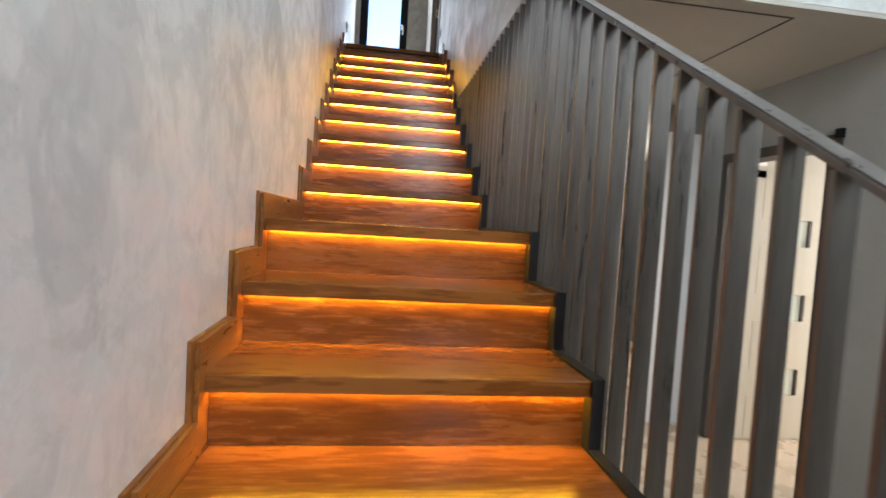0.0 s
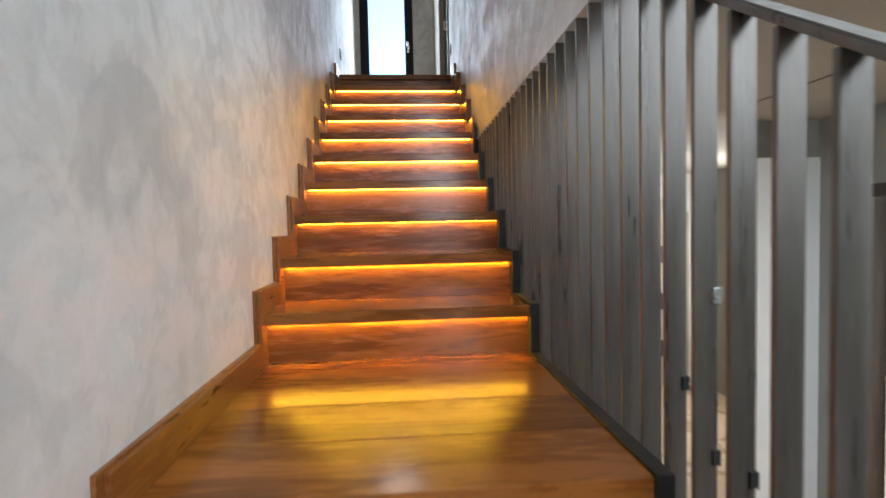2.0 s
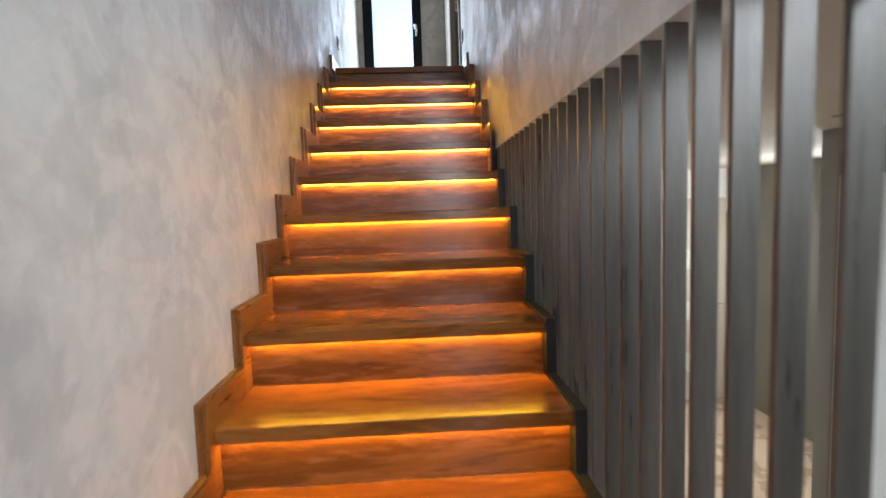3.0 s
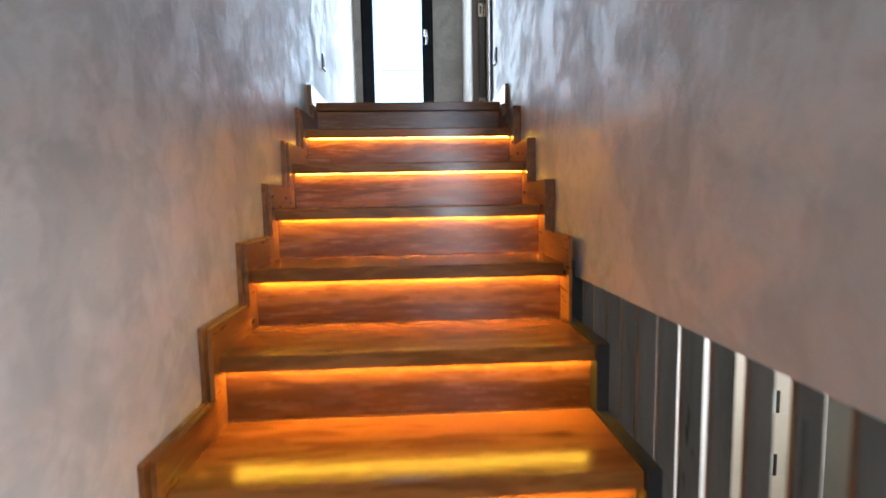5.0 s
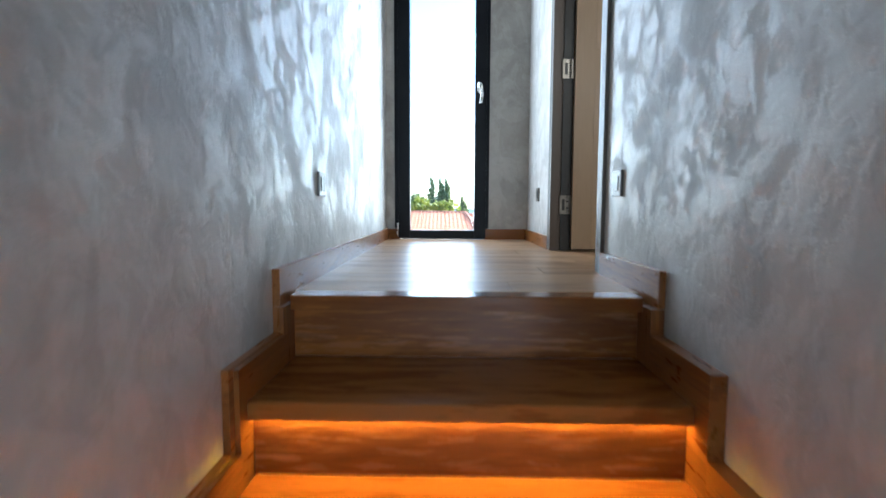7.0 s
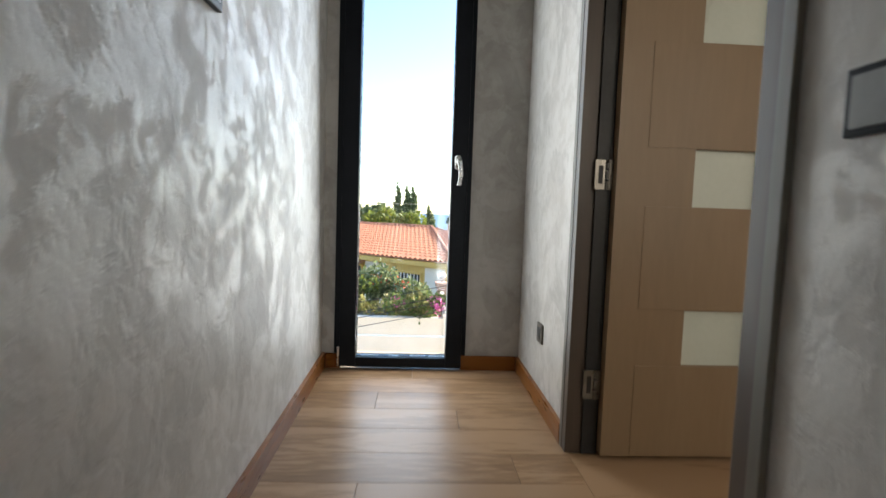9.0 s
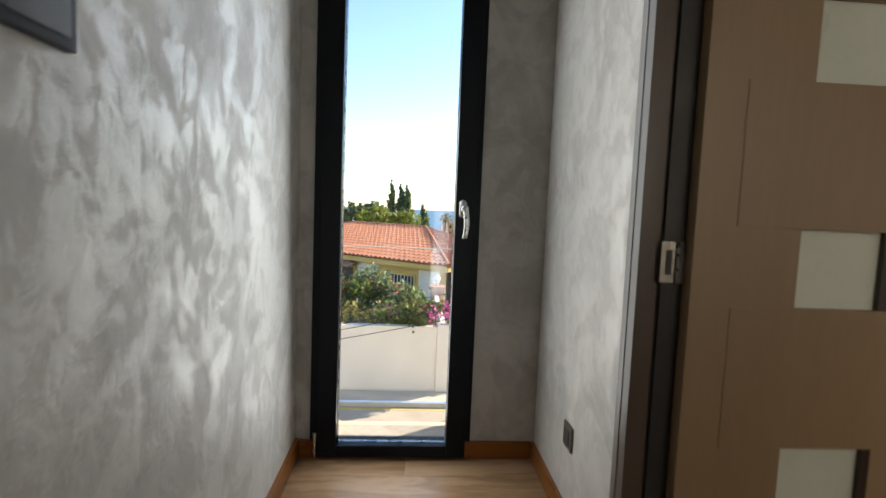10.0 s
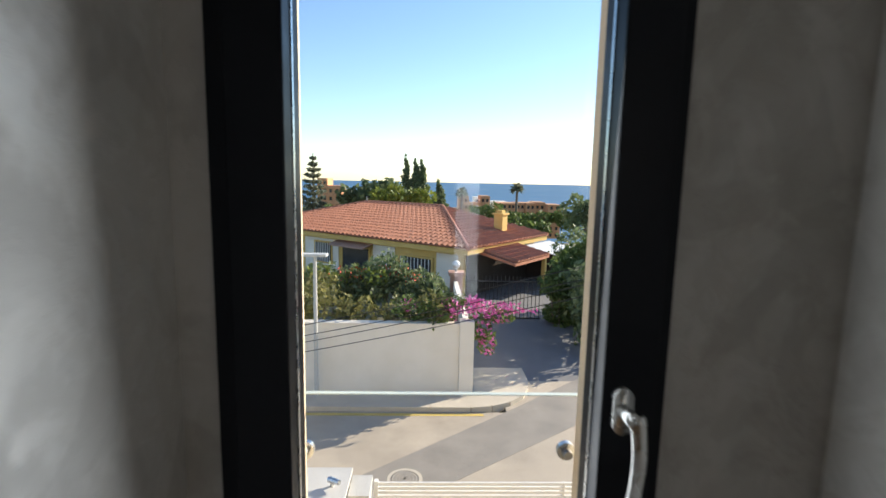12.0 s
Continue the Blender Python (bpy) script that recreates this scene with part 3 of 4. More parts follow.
door("door_3", "closed pale taupe door at the passage end", (2.45, 4.57, 0.004), 0, 0.8, 1.97, DOOR_PALE)
frame_1 = thing("door_frame_1", "brown timber door frame in the corridor wall", "door frame", kind="structure")
boxed("jamb", [(WALL_R - 0.012, 0.635, 4.835, 4.872, 3.151, 5.22)], JAMB_PAINT, frame_1, 0.002)
boxed("jamb", [(WALL_R - 0.012, 0.635, 3.91, 3.95, 3.151, 5.22)], JAMB_PAINT, frame_1, 0.002)
boxed("head", [(WALL_R - 0.012, 0.635, 3.95, 4.835, 5.18, 5.22)], JAMB_PAINT, frame_1, 0.002)
boxed("stop", [(0.55, 0.603, 4.824, 4.8345, 3.151, 5.18)], BLACK_STEEL, frame_1, 0.001, "dark rebate seal")
boxed("casing", [(WALL_R - 0.014, WALL_R - 0.0005, 4.873, 4.902, 3.151, 5.26)], CASING_PAINT, frame_1, 0.002)
boxed("casing", [(WALL_R - 0.014, WALL_R - 0.0005, 3.88, 3.909, 3.151, 5.26)], CASING_PAINT, frame_1, 0.002)
boxed("casing", [(WALL_R - 0.014, WALL_R - 0.0005, 3.909, 4.873, 5.2205, 5.26)], CASING_PAINT, frame_1, 0.002)
for hz in (3.4, 4.118, 4.9):
    bm = bmesh.new()
    box(bm, 0.543, 0.578, 4.8195, 4.8235, hz - 0.05, hz + 0.05, 0.001)
    for q in (-0.05, -0.014, 0.022):
        tube(bm, (0.585, 4.819, hz + q), (0.585, 4.819, hz + q + 0.028), 0.0068, sides=12)
    box(bm, 0.591, 0.604, 4.8195, 4.8235, hz - 0.05, hz + 0.05, 0.001)
    hinge = part("hinge", bm, PLATE_STEEL, frame_1, "silver butt hinge")
    boxed("keep", [(0.555, 0.57, 4.8185, 4.8194, hz - 0.03, hz + 0.03)], BLACK_STEEL, hinge)

frame_2 = thing("door_frame_2", "dark wenge door frame in the grey hall wall", "door frame", kind="structure")
boxed("jamb", [(2.335, 2.485, 1.49, 1.555, 0, 2.025)], DARK_FRAME, frame_2, 0.002)
boxed("jamb", [(2.335, 2.485, 0.64, 0.715, 0, 2.025)], DARK_FRAME, frame_2, 0.002)
boxed("head", [(2.335, 2.485, 0.715, 1.49, 1.96, 2.025)], DARK_FRAME, frame_2, 0.002)


# ---- switches, socket, picture ----
PLATE = speckled("satin_grey_plate", (0.13, 0.13, 0.125), (0.19, 0.19, 0.185), 12.0, 0.4, 0.3, bump=0.02)
PLATE_DARK = speckled("bronze_plate", (0.1, 0.09, 0.075), (0.16, 0.145, 0.12), 12.0, 0.35, 0.6, bump=0.02)
INSERT = speckled("dark_insert", (0.02, 0.02, 0.02), (0.05, 0.05, 0.05), 12.0, 0.35, bump=0.0)


def plate(name, label, category, x, y, z, side, mat):
    """An 84 mm wall plate on a wall that faces +x (side 1) or -x (side -1)."""
    p = thing(name, label, category)
    a, b = sorted((x, x + side * 0.009))
    boxed("plate", [(a, b, y - 0.042, y + 0.042, z - 0.042, z + 0.042)], mat, p, 0.003)
    a, b = sorted((x + side * 0.0085, x + side * 0.012))
    boxed("rocker", [(a, b, y - 0.024, y + 0.024, z - 0.024, z + 0.024)], INSERT, p, 0.002)
    return p


plate("stair_light_socket", "satin grey socket plate low on the stucco wall", "socket", left_wall(3.86), 3.86, 3.466, 1, PLATE)
plate("stair_light_switch", "satin grey plate low on the stucco wall", "socket", WALL_R, 3.745, 3.466, -1, PLATE)
plate("wall_socket", "dark bronze socket plate above the skirting", "socket", WALL_R, 5.284, 3.465, -1, PLATE_DARK)

picture = thing("wall_panel", "black-framed glass control panel on the stucco wall", "panel")
px = left_wall(4.25)
bm = bmesh.new()
box(bm, px, px + 0.014, 4.2, 4.352, 4.405, 4.6, 0.003)
part("housing", bm, BLACK_FRAME, picture)
boxed("screen", [(px + 0.0135, px + 0.016, 4.215, 4.337, 4.42, 4.585)], INSERT, picture, 0.001)
panel2 = thing("thermostat", "small dark thermostat on the stucco wall", "thermostat")
boxed("housing", [(WALL_R - 0.014, WALL_R, 3.70, 3.785, 4.085, 4.17)], BLACK_FRAME, panel2, 0.003)
boxed("screen", [(WALL_R - 0.016, WALL_R - 0.0135, 3.71, 3.775, 4.095, 4.16)], PLATE, panel2, 0.001)

# ceiling hatch over the lower hall
sensor = thing("door_sensor", "small black sensor on the grey hall wall", "sensor")
boxed("housing", [(2.325, 2.35, 0.63, 0.67, 2.0, 2.05)], BLACK_FRAME, sensor, 0.003)
hatch = thing("ceiling_hatch", "flush ceiling hatch with dark shadow gap", "hatch", kind="structure")
boxed("hatch_gap", [(0.9, 1.69, 0.29, 0.297, CEIL - 0.004, CEIL - 0.0005), (1.683, 1.69, 0.297, 1.5, CEIL - 0.004, CEIL - 0.0005)], JAMB_PAINT, hatch)

# ---- outside ----
ASPHALT = speckled("worn_asphalt", (0.32, 0.28, 0.225), (0.44, 0.385, 0.31), 1.2, 0.85, bump=0.1, fine=30.0)
ASPHALT_NEW = speckled("patched_asphalt", (0.2, 0.185, 0.165), (0.28, 0.26, 0.23), 1.5, 0.85, bump=0.1, fine=40.0)
# road asphalt toned down and cooled: the side street's shade is in the colour
ASPHALT_SHADED = speckled("shaded_asphalt", (0.13, 0.132, 0.138), (0.18, 0.182, 0.19), 1.5, 0.85, bump=0.1, fine=40.0)
PAVING = speckled("concrete_paving", (0.42, 0.38, 0.31), (0.55, 0.5, 0.41), 1.6, 0.85, bump=0.1, fine=25.0)
RENDER_WHITE = speckled("white_render", (0.72, 0.66, 0.56), (0.82, 0.76, 0.67), 1.2, 0.85, bump=0.08)
RENDER_YELLOW = speckled("ochre_render", (0.55, 0.36, 0.1), (0.66, 0.45, 0.15), 1.5, 0.85, bump=0.08)
RENDER_ORANGE = speckled("terracotta_render", (0.5, 0.25, 0.12), (0.62, 0.33, 0.17), 0.5, 0.85, bump=0.0)
ROOF_TILE = speckled("clay_tile", (0.27, 0.09, 0.045), (0.52, 0.215, 0.12), 3.0, 0.75, bump=0.05, jitter=9.0)
BRICK = speckled("pinkish_brick", (0.4, 0.22, 0.15), (0.52, 0.31, 0.22), 5.0, 0.85, bump=0.15)
METAL_WHITE = speckled("white_lacquer", (0.66, 0.66, 0.64), (0.74, 0.74, 0.72), 2.0, 0.4, bump=0.02)
GREY_CAP = speckled("grey_coping", (0.42, 0.42, 0.4), (0.52, 0.52, 0.5), 2.0, 0.6, bump=0.05)
SEA = speckled("sea_water", (0.05, 0.13, 0.23), (0.065, 0.16, 0.27), 0.01, 0.6, bump=0.1, fine=0.2, spec=0.15, dist=0.3)
SCRUB = speckled("dry_garden_ground", (0.1, 0.095, 0.05), (0.2, 0.17, 0.1), 0.4, 0.95, bump=0.3, fine=5.0)
DARK_GLASS = speckled("dark_window_glass", (0.02, 0.025, 0.03), (0.05, 0.055, 0.06), 2.0, 0.15, bump=0.0)
CABLE = speckled("black_cable", (0.015, 0.015, 0.015), (0.03, 0.03, 0.03), 5.0, 0.6, bump=0.0)
YELLOW_LINE = speckled("worn_yellow_line", (0.5, 0.36, 0.08), (0.62, 0.46, 0.14), 4.0, 0.8, bump=0.02)
PETAL = speckled("magenta_petals", (0.55, 0.08, 0.3), (0.78, 0.2, 0.5), 8.0, 0.7, bump=0.0)
RED_FLOWER = speckled("red_petals", (0.6, 0.06, 0.03), (0.75, 0.15, 0.05), 8.0, 0.7, bump=0.0)
BARK = speckled("bark", (0.1, 0.075, 0.05), (0.2, 0.15, 0.11), 6.0, 0.9, bump=0.4)


def leafy(name, low, high):
    m, n, l, b = shader(name, 0.6, 0.0, 0.3)
    geo = n.new("ShaderNodeNewGeometry")
    l.new(ramp(n, l, geo.outputs["Random Per Island"], [(0.0, low), (1.0, high)]), b.inputs["Base Color"])
    through_light = n.new("ShaderNodeBsdfTranslucent")
    l.new(b.inputs["Base Color"].links[0].from_socket, through_light.inputs["Color"])
    mix = n.new("ShaderNodeMixShader")
    mix.inputs["Fac"].default_value = 0.38
    l.new(b.outputs[0], mix.inputs[1]), l.new(through_light.outputs[0], mix.inputs[2])
    l.new(mix.outputs[0], n["Material Output"].inputs["Surface"])
    return m


LEAF = leafy("green_leaves", (0.05, 0.085, 0.02), (0.18, 0.24, 0.07))
LEAF_DARK = leafy("dark_leaves", (0.06, 0.095, 0.045), (0.23, 0.28, 0.13))
LEAF_DRY = leafy("olive_leaves", (0.08, 0.09, 0.025), (0.28, 0.26, 0.1))
LEAF_GREY = leafy("grey_green_leaves", (0.1, 0.115, 0.07), (0.3, 0.31, 0.21))
LEAF_BRIGHT = leafy("light_leaves", (0.1, 0.14, 0.02), (0.22, 0.26, 0.05))

GROUND = -1.11
# one sheet: street level, falling away to the shore
bm = bmesh.new()
profile = [(6.19, GROUND - 0.02), (44, GROUND - 0.4), (75, -5), (130, -14), (230, -22), (4900, -26)]
prev = None
for gy, gz in profile:
    row = [bm.verts.new((gx, gy, gz)) for gx in (-4800, -300, -60, 60, 300, 4800)]
    if prev:
        for i in range(5):
            bm.faces.new((prev[i], prev[i + 1], row[i + 1], row[i]))
    prev = row
tagged(part("ground", bm, SCRUB), "dry sloping ground falling to the shore", "ground", kind="structure")
bm = bmesh.new()
prism(bm, [(-4800, 190), (4800, 190), (4800, 4900), (-4800, 4900)], "z", -20.5, -20)
tagged(part("water", bm, SEA), "calm blue sea up to the horizon", "sea", kind="structure")
structure("road", [(-40, 40, 10.3, 16.62, GROUND - 0.1, GROUND - 0.01)], ASPHALT, "pale worn asphalt road", "road")
structure("road_side_street", [(1.9, 12, 16.62, 18.6, GROUND - 0.1, GROUND - 0.012)], ASPHALT, "pale asphalt at the mouth of the side street", "road")
structure("side_street", [(1.13, 12, 18.6, 40, GROUND - 0.1, GROUND - 0.012)], ASPHALT_SHADED, "side street asphalt with shade put into its colour", "road")
bm = bmesh.new()
prism(bm, [(-1.9, 13.5), (0.1, 13.5), (5.6, 17.6), (5.6, 19.9), (2.0, 16.75)], "z", GROUND - 0.0095, GROUND - 0.005)
tagged(part("road_patch", bm, ASPHALT_NEW), "darker strip of newer asphalt across the road", "road", kind="structure")
structure("yellow_line", [(-40, 1.3, 16.42, 16.54, GROUND - 0.0095, GROUND - 0.004)], YELLOW_LINE, "worn yellow line along the kerb", "road marking")
bm = bmesh.new()
outline = [(-40, 16.75), (1.0, 16.75)] + [(1.0 + 1.65 * math.sin(a), 18.4 - 1.65 * math.cos(a)) for a in [radians(d) for d in range(10, 91, 10)]] + [(2.65, 19.3), (1.15, 19.3), (1.15, 17.5), (-40, 17.5)]
prism(bm, outline, "z", GROUND - 0.1, GROUND + 0.1)
tagged(part("pavement", bm, PAVING), "pale concrete pavement with a rounded corner", "pavement", kind="structure")
kerb = thing("kerb", "concrete kerb stones along the pavement", "kerb", kind="structure")
pts = [(-9 + i * 1.0, 16.7) for i in range(10)] + [(1.0 + 1.7 * math.sin(a), 18.4 - 1.7 * math.cos(a)) for a in [radians(d) for d in (0, 18, 36, 54, 72, 90)]] + [(2.7, 19.3)]
for p, q in zip(pts, pts[1:]):
    bm = bmesh.new()
    p, q = Vector((*p, GROUND)), Vector((*q, GROUND))
    d = (q - p).normalized()
    nrm = Vector((d.y, -d.x, 0)) * 0.06
    a, b2 = p + d * 0.006, q - d * 0.006
    prism(bm, [tuple((v)[:2]) for v in (a - nrm, b2 - nrm, b2 + nrm, a + nrm)], "z", GROUND - 0.1, GROUND + 0.108)
    part("kerb_stone", bm, PAVING, kerb)
manhole = thing("manhole_cover", "round iron manhole cover in the road", "manhole")
bm = bmesh.new()
tube(bm, (-0.5, 13.85, GROUND - 0.01), (-0.5, 13.85, GROUND - 0.002), 0.34, sides=32)
part("frame", bm, PAVING, manhole)
for rr in range(5):
    bm = bmesh.new()
    for j in range(6 + rr * 6):
        a = math.tau * j / (6 + rr * 6)
        c = (-0.5 + math.cos(a) * 0.06 * (rr + 0.3), 13.85 + math.sin(a) * 0.06 * (rr + 0.3))
        box(bm, c[0] - 0.018, c[0] + 0.018, c[1] - 0.018, c[1] + 0.018, GROUND - 0.002, GROUND + 0.004)
    part("stud_ring", bm, ASPHALT_NEW, manhole)

# own plot: drive, gate, low wall with a flat coping
structure("drive", [(-6, 6, 6.18, 10.28, -1.2, 0.4)], PAVING, "cream paved drive below the window", "drive")
gate = thing("louvred_gate", "white louvred metal gate", "gate")
boxed("gate_frame", [(-0.70, -0.655, 10.2, 10.26, 0.44, 1.19), (3.6, 3.66, 10.2, 10.26, 0.44, 1.19), (-0.655, 3.6, 10.2, 10.26, 0.44, 0.5), (1.45, 1.47, 10.21, 10.25, 0.5, 1.17)], METAL_WHITE, gate, 0.004)
for i in range(13):
    z = 0.53 + i * 0.052
    bm = bmesh.new()
    prism(bm, [(10.212, z - 0.017), (10.232, z - 0.017), (10.236, z + 0.014), (10.216, z + 0.014)], "x", -0.655, 3.6)
    part("slat", bm, METAL_WHITE, gate)
structure("gate_track", [(-0.75, 6, 10.02, 10.28, 0.4, 0.424)], GREY_CAP, "grey gate track set in the drive", "track")
pier = thing("garden_pier", "white rendered low wall with a flat grey coping", "wall", kind="structure")
boxed("wall", [(-6, -0.98, 8.6, 10.28, 0.4, 1.26)], RENDER_WHITE, pier, 0.006)
boxed("coping", [(-6, -0.95, 8.57, 10.3, 1.26, 1.3)], GREY_CAP, pier, 0.004)
boxed("niche_back", [(-0.95, -0.72, 9.9, 10.28, 0.4, 1.22)], GREY_CAP, pier, 0.004)
boxed("rail_post", [(-0.74, -0.705, 9.86, 9.9, 0.4, 1.12)], METAL_WHITE, pier, 0.003)
tap = thing("spotlight", "small metal spotlight standing on the coping", "spotlight")
bm = bmesh.new()
tube(bm, (-1.12, 9.95, 1.3), (-1.12, 9.95, 1.36), 0.022, 0.016, 14)
part("stem", bm, CHROME, tap)
bm = bmesh.new()
tube(bm, (-1.15, 9.96, 1.375), (-1.03, 9.88, 1.385), 0.034, 0.028, 16)
part("head", bm, CHROME, tap)

# boundary wall across the street, street lamp
street_wall = thing("boundary_wall", "white rendered garden wall across the street", "wall", kind="structure")
boxed("wall", [(-14, 0.74, 17.6, 17.8, GROUND, 0.80)], RENDER_WHITE, street_wall, 0.01)
boxed("coping", [(-14, 0.74, 17.57, 17.83, 0.80, 0.85)], RENDER_WHITE, street_wall, 0.008)
boxed("end_pier", [(0.741, 1.12, 17.52, 17.9, GROUND, 0.92)], RENDER_WHITE, street_wall, 0.01)
boxed("return_wall", [(0.95, 1.12, 17.9, 26, GROUND, 0.5)], RENDER_WHITE, street_wall, 0.01)
lamp_post = thing("street_lamp", "slim grey street lamp with a flat head", "street lamp")
bm = bmesh.new()
tube(bm, (-2.93, 17.3, GROUND + 0.1), (-2.93, 17.3, 2.62), 0.055, 0.045, 14)
part("pole", bm, GREY_CAP, lamp_post)
bm = bmesh.new()
box(bm, -3.35, -2.62, 17.15, 17.45, 2.62, 2.69, 0.015)
part("head", bm, GREY_CAP, lamp_post)

# ---- house across the street ----
HU, HV = Vector((-0.79, 0.613, 0)), Vector((0.613, 0.79, 0))
HC = Vector((1.75, 28.0, -0.06))
HW, HD, PEAK, EAVE, RIDGE = 17.5, 8.7, 5.5, 1.42, 2.95
HOUSE = Matrix(((HU.x, HV.x, 0, HC.x), (HU.y, HV.y, 0, HC.y), (0, 0, 1, HC.z), (0, 0, 0, 1)))
house = thing("house", "ochre and white bungalow with a hipped clay tile roof", "house")


def house_part(name, bm, mat, parent=house, label=""):
    bmesh.ops.transform(bm, matrix=HOUSE, verts=bm.verts)
    bmesh.ops.recalc_face_normals(bm, faces=bm.faces[:])
    return part(name, bm, mat, parent, label)


FLOOR_H = -1.6
bm = box(bmesh.new(), 0.55, HW - 0.55, 0.55, HD - 0.55, FLOOR_H, EAVE - 0.12)
house_wall = house_part("wall", bm, RENDER_YELLOW)
for a, b2 in ((0.9, 2.2), (5.0, 6.6), (9.4, 12.4)):
    house_part("white_panel", box(bmesh.new(), a, b2, 0.52, 0.56, FLOOR_H, 1.0), RENDER_WHITE, house, "white painted wall panel")
bm = box(bmesh.new(), -0.02, HW + 0.02, -0.02, HD + 0.02, EAVE - 0.28, EAVE - 0.02)
house_part("fascia", bm, RENDER_YELLOW, house, "ochre eaves band")
bm = bmesh.new()
corner = [bm.verts.new(p) for p in ((-0.1, -0.1, EAVE), (HW + 0.1, -0.1, EAVE), (HW + 0.1, HD + 0.1, EAVE), (-0.1, HD + 0.1, EAVE))]
r0, r1 = bm.verts.new((PEAK, PEAK, RIDGE)), bm.verts.new((HW - PEAK, PEAK, RIDGE))
for f in ((corner[0], corner[1], r1, r0), (corner[1], corner[2], r1), (corner[2], corner[3], r0, r1), (corner[3], corner[0], r0)):
    bm.faces.new(f)
bm.faces.new(corner)
roof = house_part("roof", bm, ROOF_TILE)


def tile_run(verts, faces, base, along, up, length, size):
    """One half-round clay tile from base up the slope."""
    k = len(verts)
    nrm = along.cross(up).normalized()
    if nrm.z < 0:
        nrm = -nrm
    for s in (0.0, 1.0):
        for a in (0.0, 0.25, 0.5, 0.75, 1.0):
            verts.append(base + up * (length * s) + along * ((a - 0.5) * size) + nrm * (math.sin(a * math.pi) * size * 0.42 + 0.03 * (1 - s) + 0.01))
    for i in range(4):
        faces.append((k + 5 + i, k + 6 + i, k + i + 1, k + i))
    faces.append((k + 4, k + 3, k + 2, k + 1, k))


def tiled_slope(a, b, apex_a, apex_b, size=0.33, course=0.42):
    """Rows of tiles on the slope over eave a-b up to apex_a-apex_b."""
    verts, faces = [], []
    along = (b - a).normalized()
    mid = (apex_a + apex_b) / 2
    foot = a + along * (mid - a).dot(along)
    up = (mid - foot).normalized()
    height = (mid - foot).length
    cols = int((b - a).length / size)
    la, lb = (apex_a - a).dot(along), (b - apex_b).dot(along)
    for c in range(cols):
        u = (c + 0.5) * size
        d = (b - a).length - u
        top = height * min(1.0, u / la if la > 0.01 else 1.0, d / lb if lb > 0.01 else 1.0)
        v = 0.0
        while v < top - 0.05:
            tile_run(verts, faces, a + along * u + up * v, along, up, min(course, top - v) + 0.03, size * 0.92)
            v += course
    return verts, faces


def house_mesh(name, verts, faces, mat, parent, label="", kind=""):
    me = bpy.data.meshes.new(name)
    me.from_pydata([HOUSE @ Vector(v) for v in verts], [], faces)
    me.materials.append(mat)
    ob = new(name, me)
    ob.parent = parent
    return tagged(ob, label=label, kind=kind)


A = [Vector((-0.1, -0.1, EAVE + 0.01)), Vector((HW + 0.1, -0.1, EAVE + 0.01)), Vector((-0.1, HD + 0.1, EAVE + 0.01))]
P0, P1 = Vector((PEAK, PEAK, RIDGE + 0.01)), Vector((HW - PEAK, PEAK, RIDGE + 0.01))
house_mesh("front_tiles", *tiled_slope(A[0], A[1], P0, P1), ROOF_TILE, roof, "rows of clay roof tiles", "stuff")
house_mesh("side_tiles", *tiled_slope(A[2], A[0], P0, P0), ROOF_TILE, roof, "rows of clay roof tiles", "stuff")
for p, q in ((A[0], P0), (P0, P1), (A[1], P1)):
    bm = bmesh.new()
    n = int((q - p).length / 0.4)
    for i in range(n):
        tube(bm, p + (q - p) * (i / n) + Vector((0, 0, 0.05)), p + (q - p) * ((i + 1.06) / n) + Vector((0, 0, 0.06)), 0.13, 0.11, 10)
    house_part("ridge_tiles", bm, ROOF_TILE, roof)
bm = bmesh.new()
tube(bm, (HW - PEAK, PEAK, RIDGE), (HW - PEAK, PEAK, RIDGE + 0.45), 0.05, 0.02, 8)
house_part("finial", bm, GREY_CAP, roof)
chim = house_part("chimney", box(bmesh.new(), 1.0, 1.55, 5.0, 5.55, 1.5, 2.75, 0.01), RENDER_YELLOW)
bm = box(bmesh.new(), 0.92, 1.63, 4.92, 5.63, 2.75, 2.84, 0.01)
box(bm, 1.1, 1.45, 5.1, 5.45, 2.84, 3.0)
house_part("cap", bm, RENDER_YELLOW, chim)


def house_window(x0, x1, z0, z1, bars=True):
    w = house_part("window", box(bmesh.new(), x0, x1, 0.49, 0.53, z0, z1), DARK_GLASS)
    bm = bmesh.new()
    for s in ((x0 - 0.1, x1 + 0.1, z1, z1 + 0.1), (x0 - 0.1, x1 + 0.1, z0 - 0.1, z0), (x0 - 0.1, x0, z0, z1), (x1, x1 + 0.1, z0, z1)):
        box(bm, s[0], s[1], 0.46, 0.54, s[2], s[3])
    house_part("frame", bm, RENDER_YELLOW, w)
    if bars:
        for i in range(9):
            u = x0 + (x1 - x0) * (i + 0.5) / 9
            house_part("bar", box(bmesh.new(), u - 0.018, u + 0.018, 0.4, 0.43, z0, z1), METAL_WHITE, w)


house_window(2.5, 4.6, -0.6, 0.6)
house_window(10.0, 11.4, -0.4, 0.75)
house_window(13.4, 14.4, -0.4, 0.75, False)
house_window(6.9, 9.0, -1.2, 0.7, False)
bm = bmesh.new()
prism(bm, [(-0.3, 0.85), (0.5, 1.05), (0.5, 0.98), (-0.3, 0.78)], "x", 6.6, 9.4)
house_part("awning", bm, BRICK, house, "striped terracotta awning")
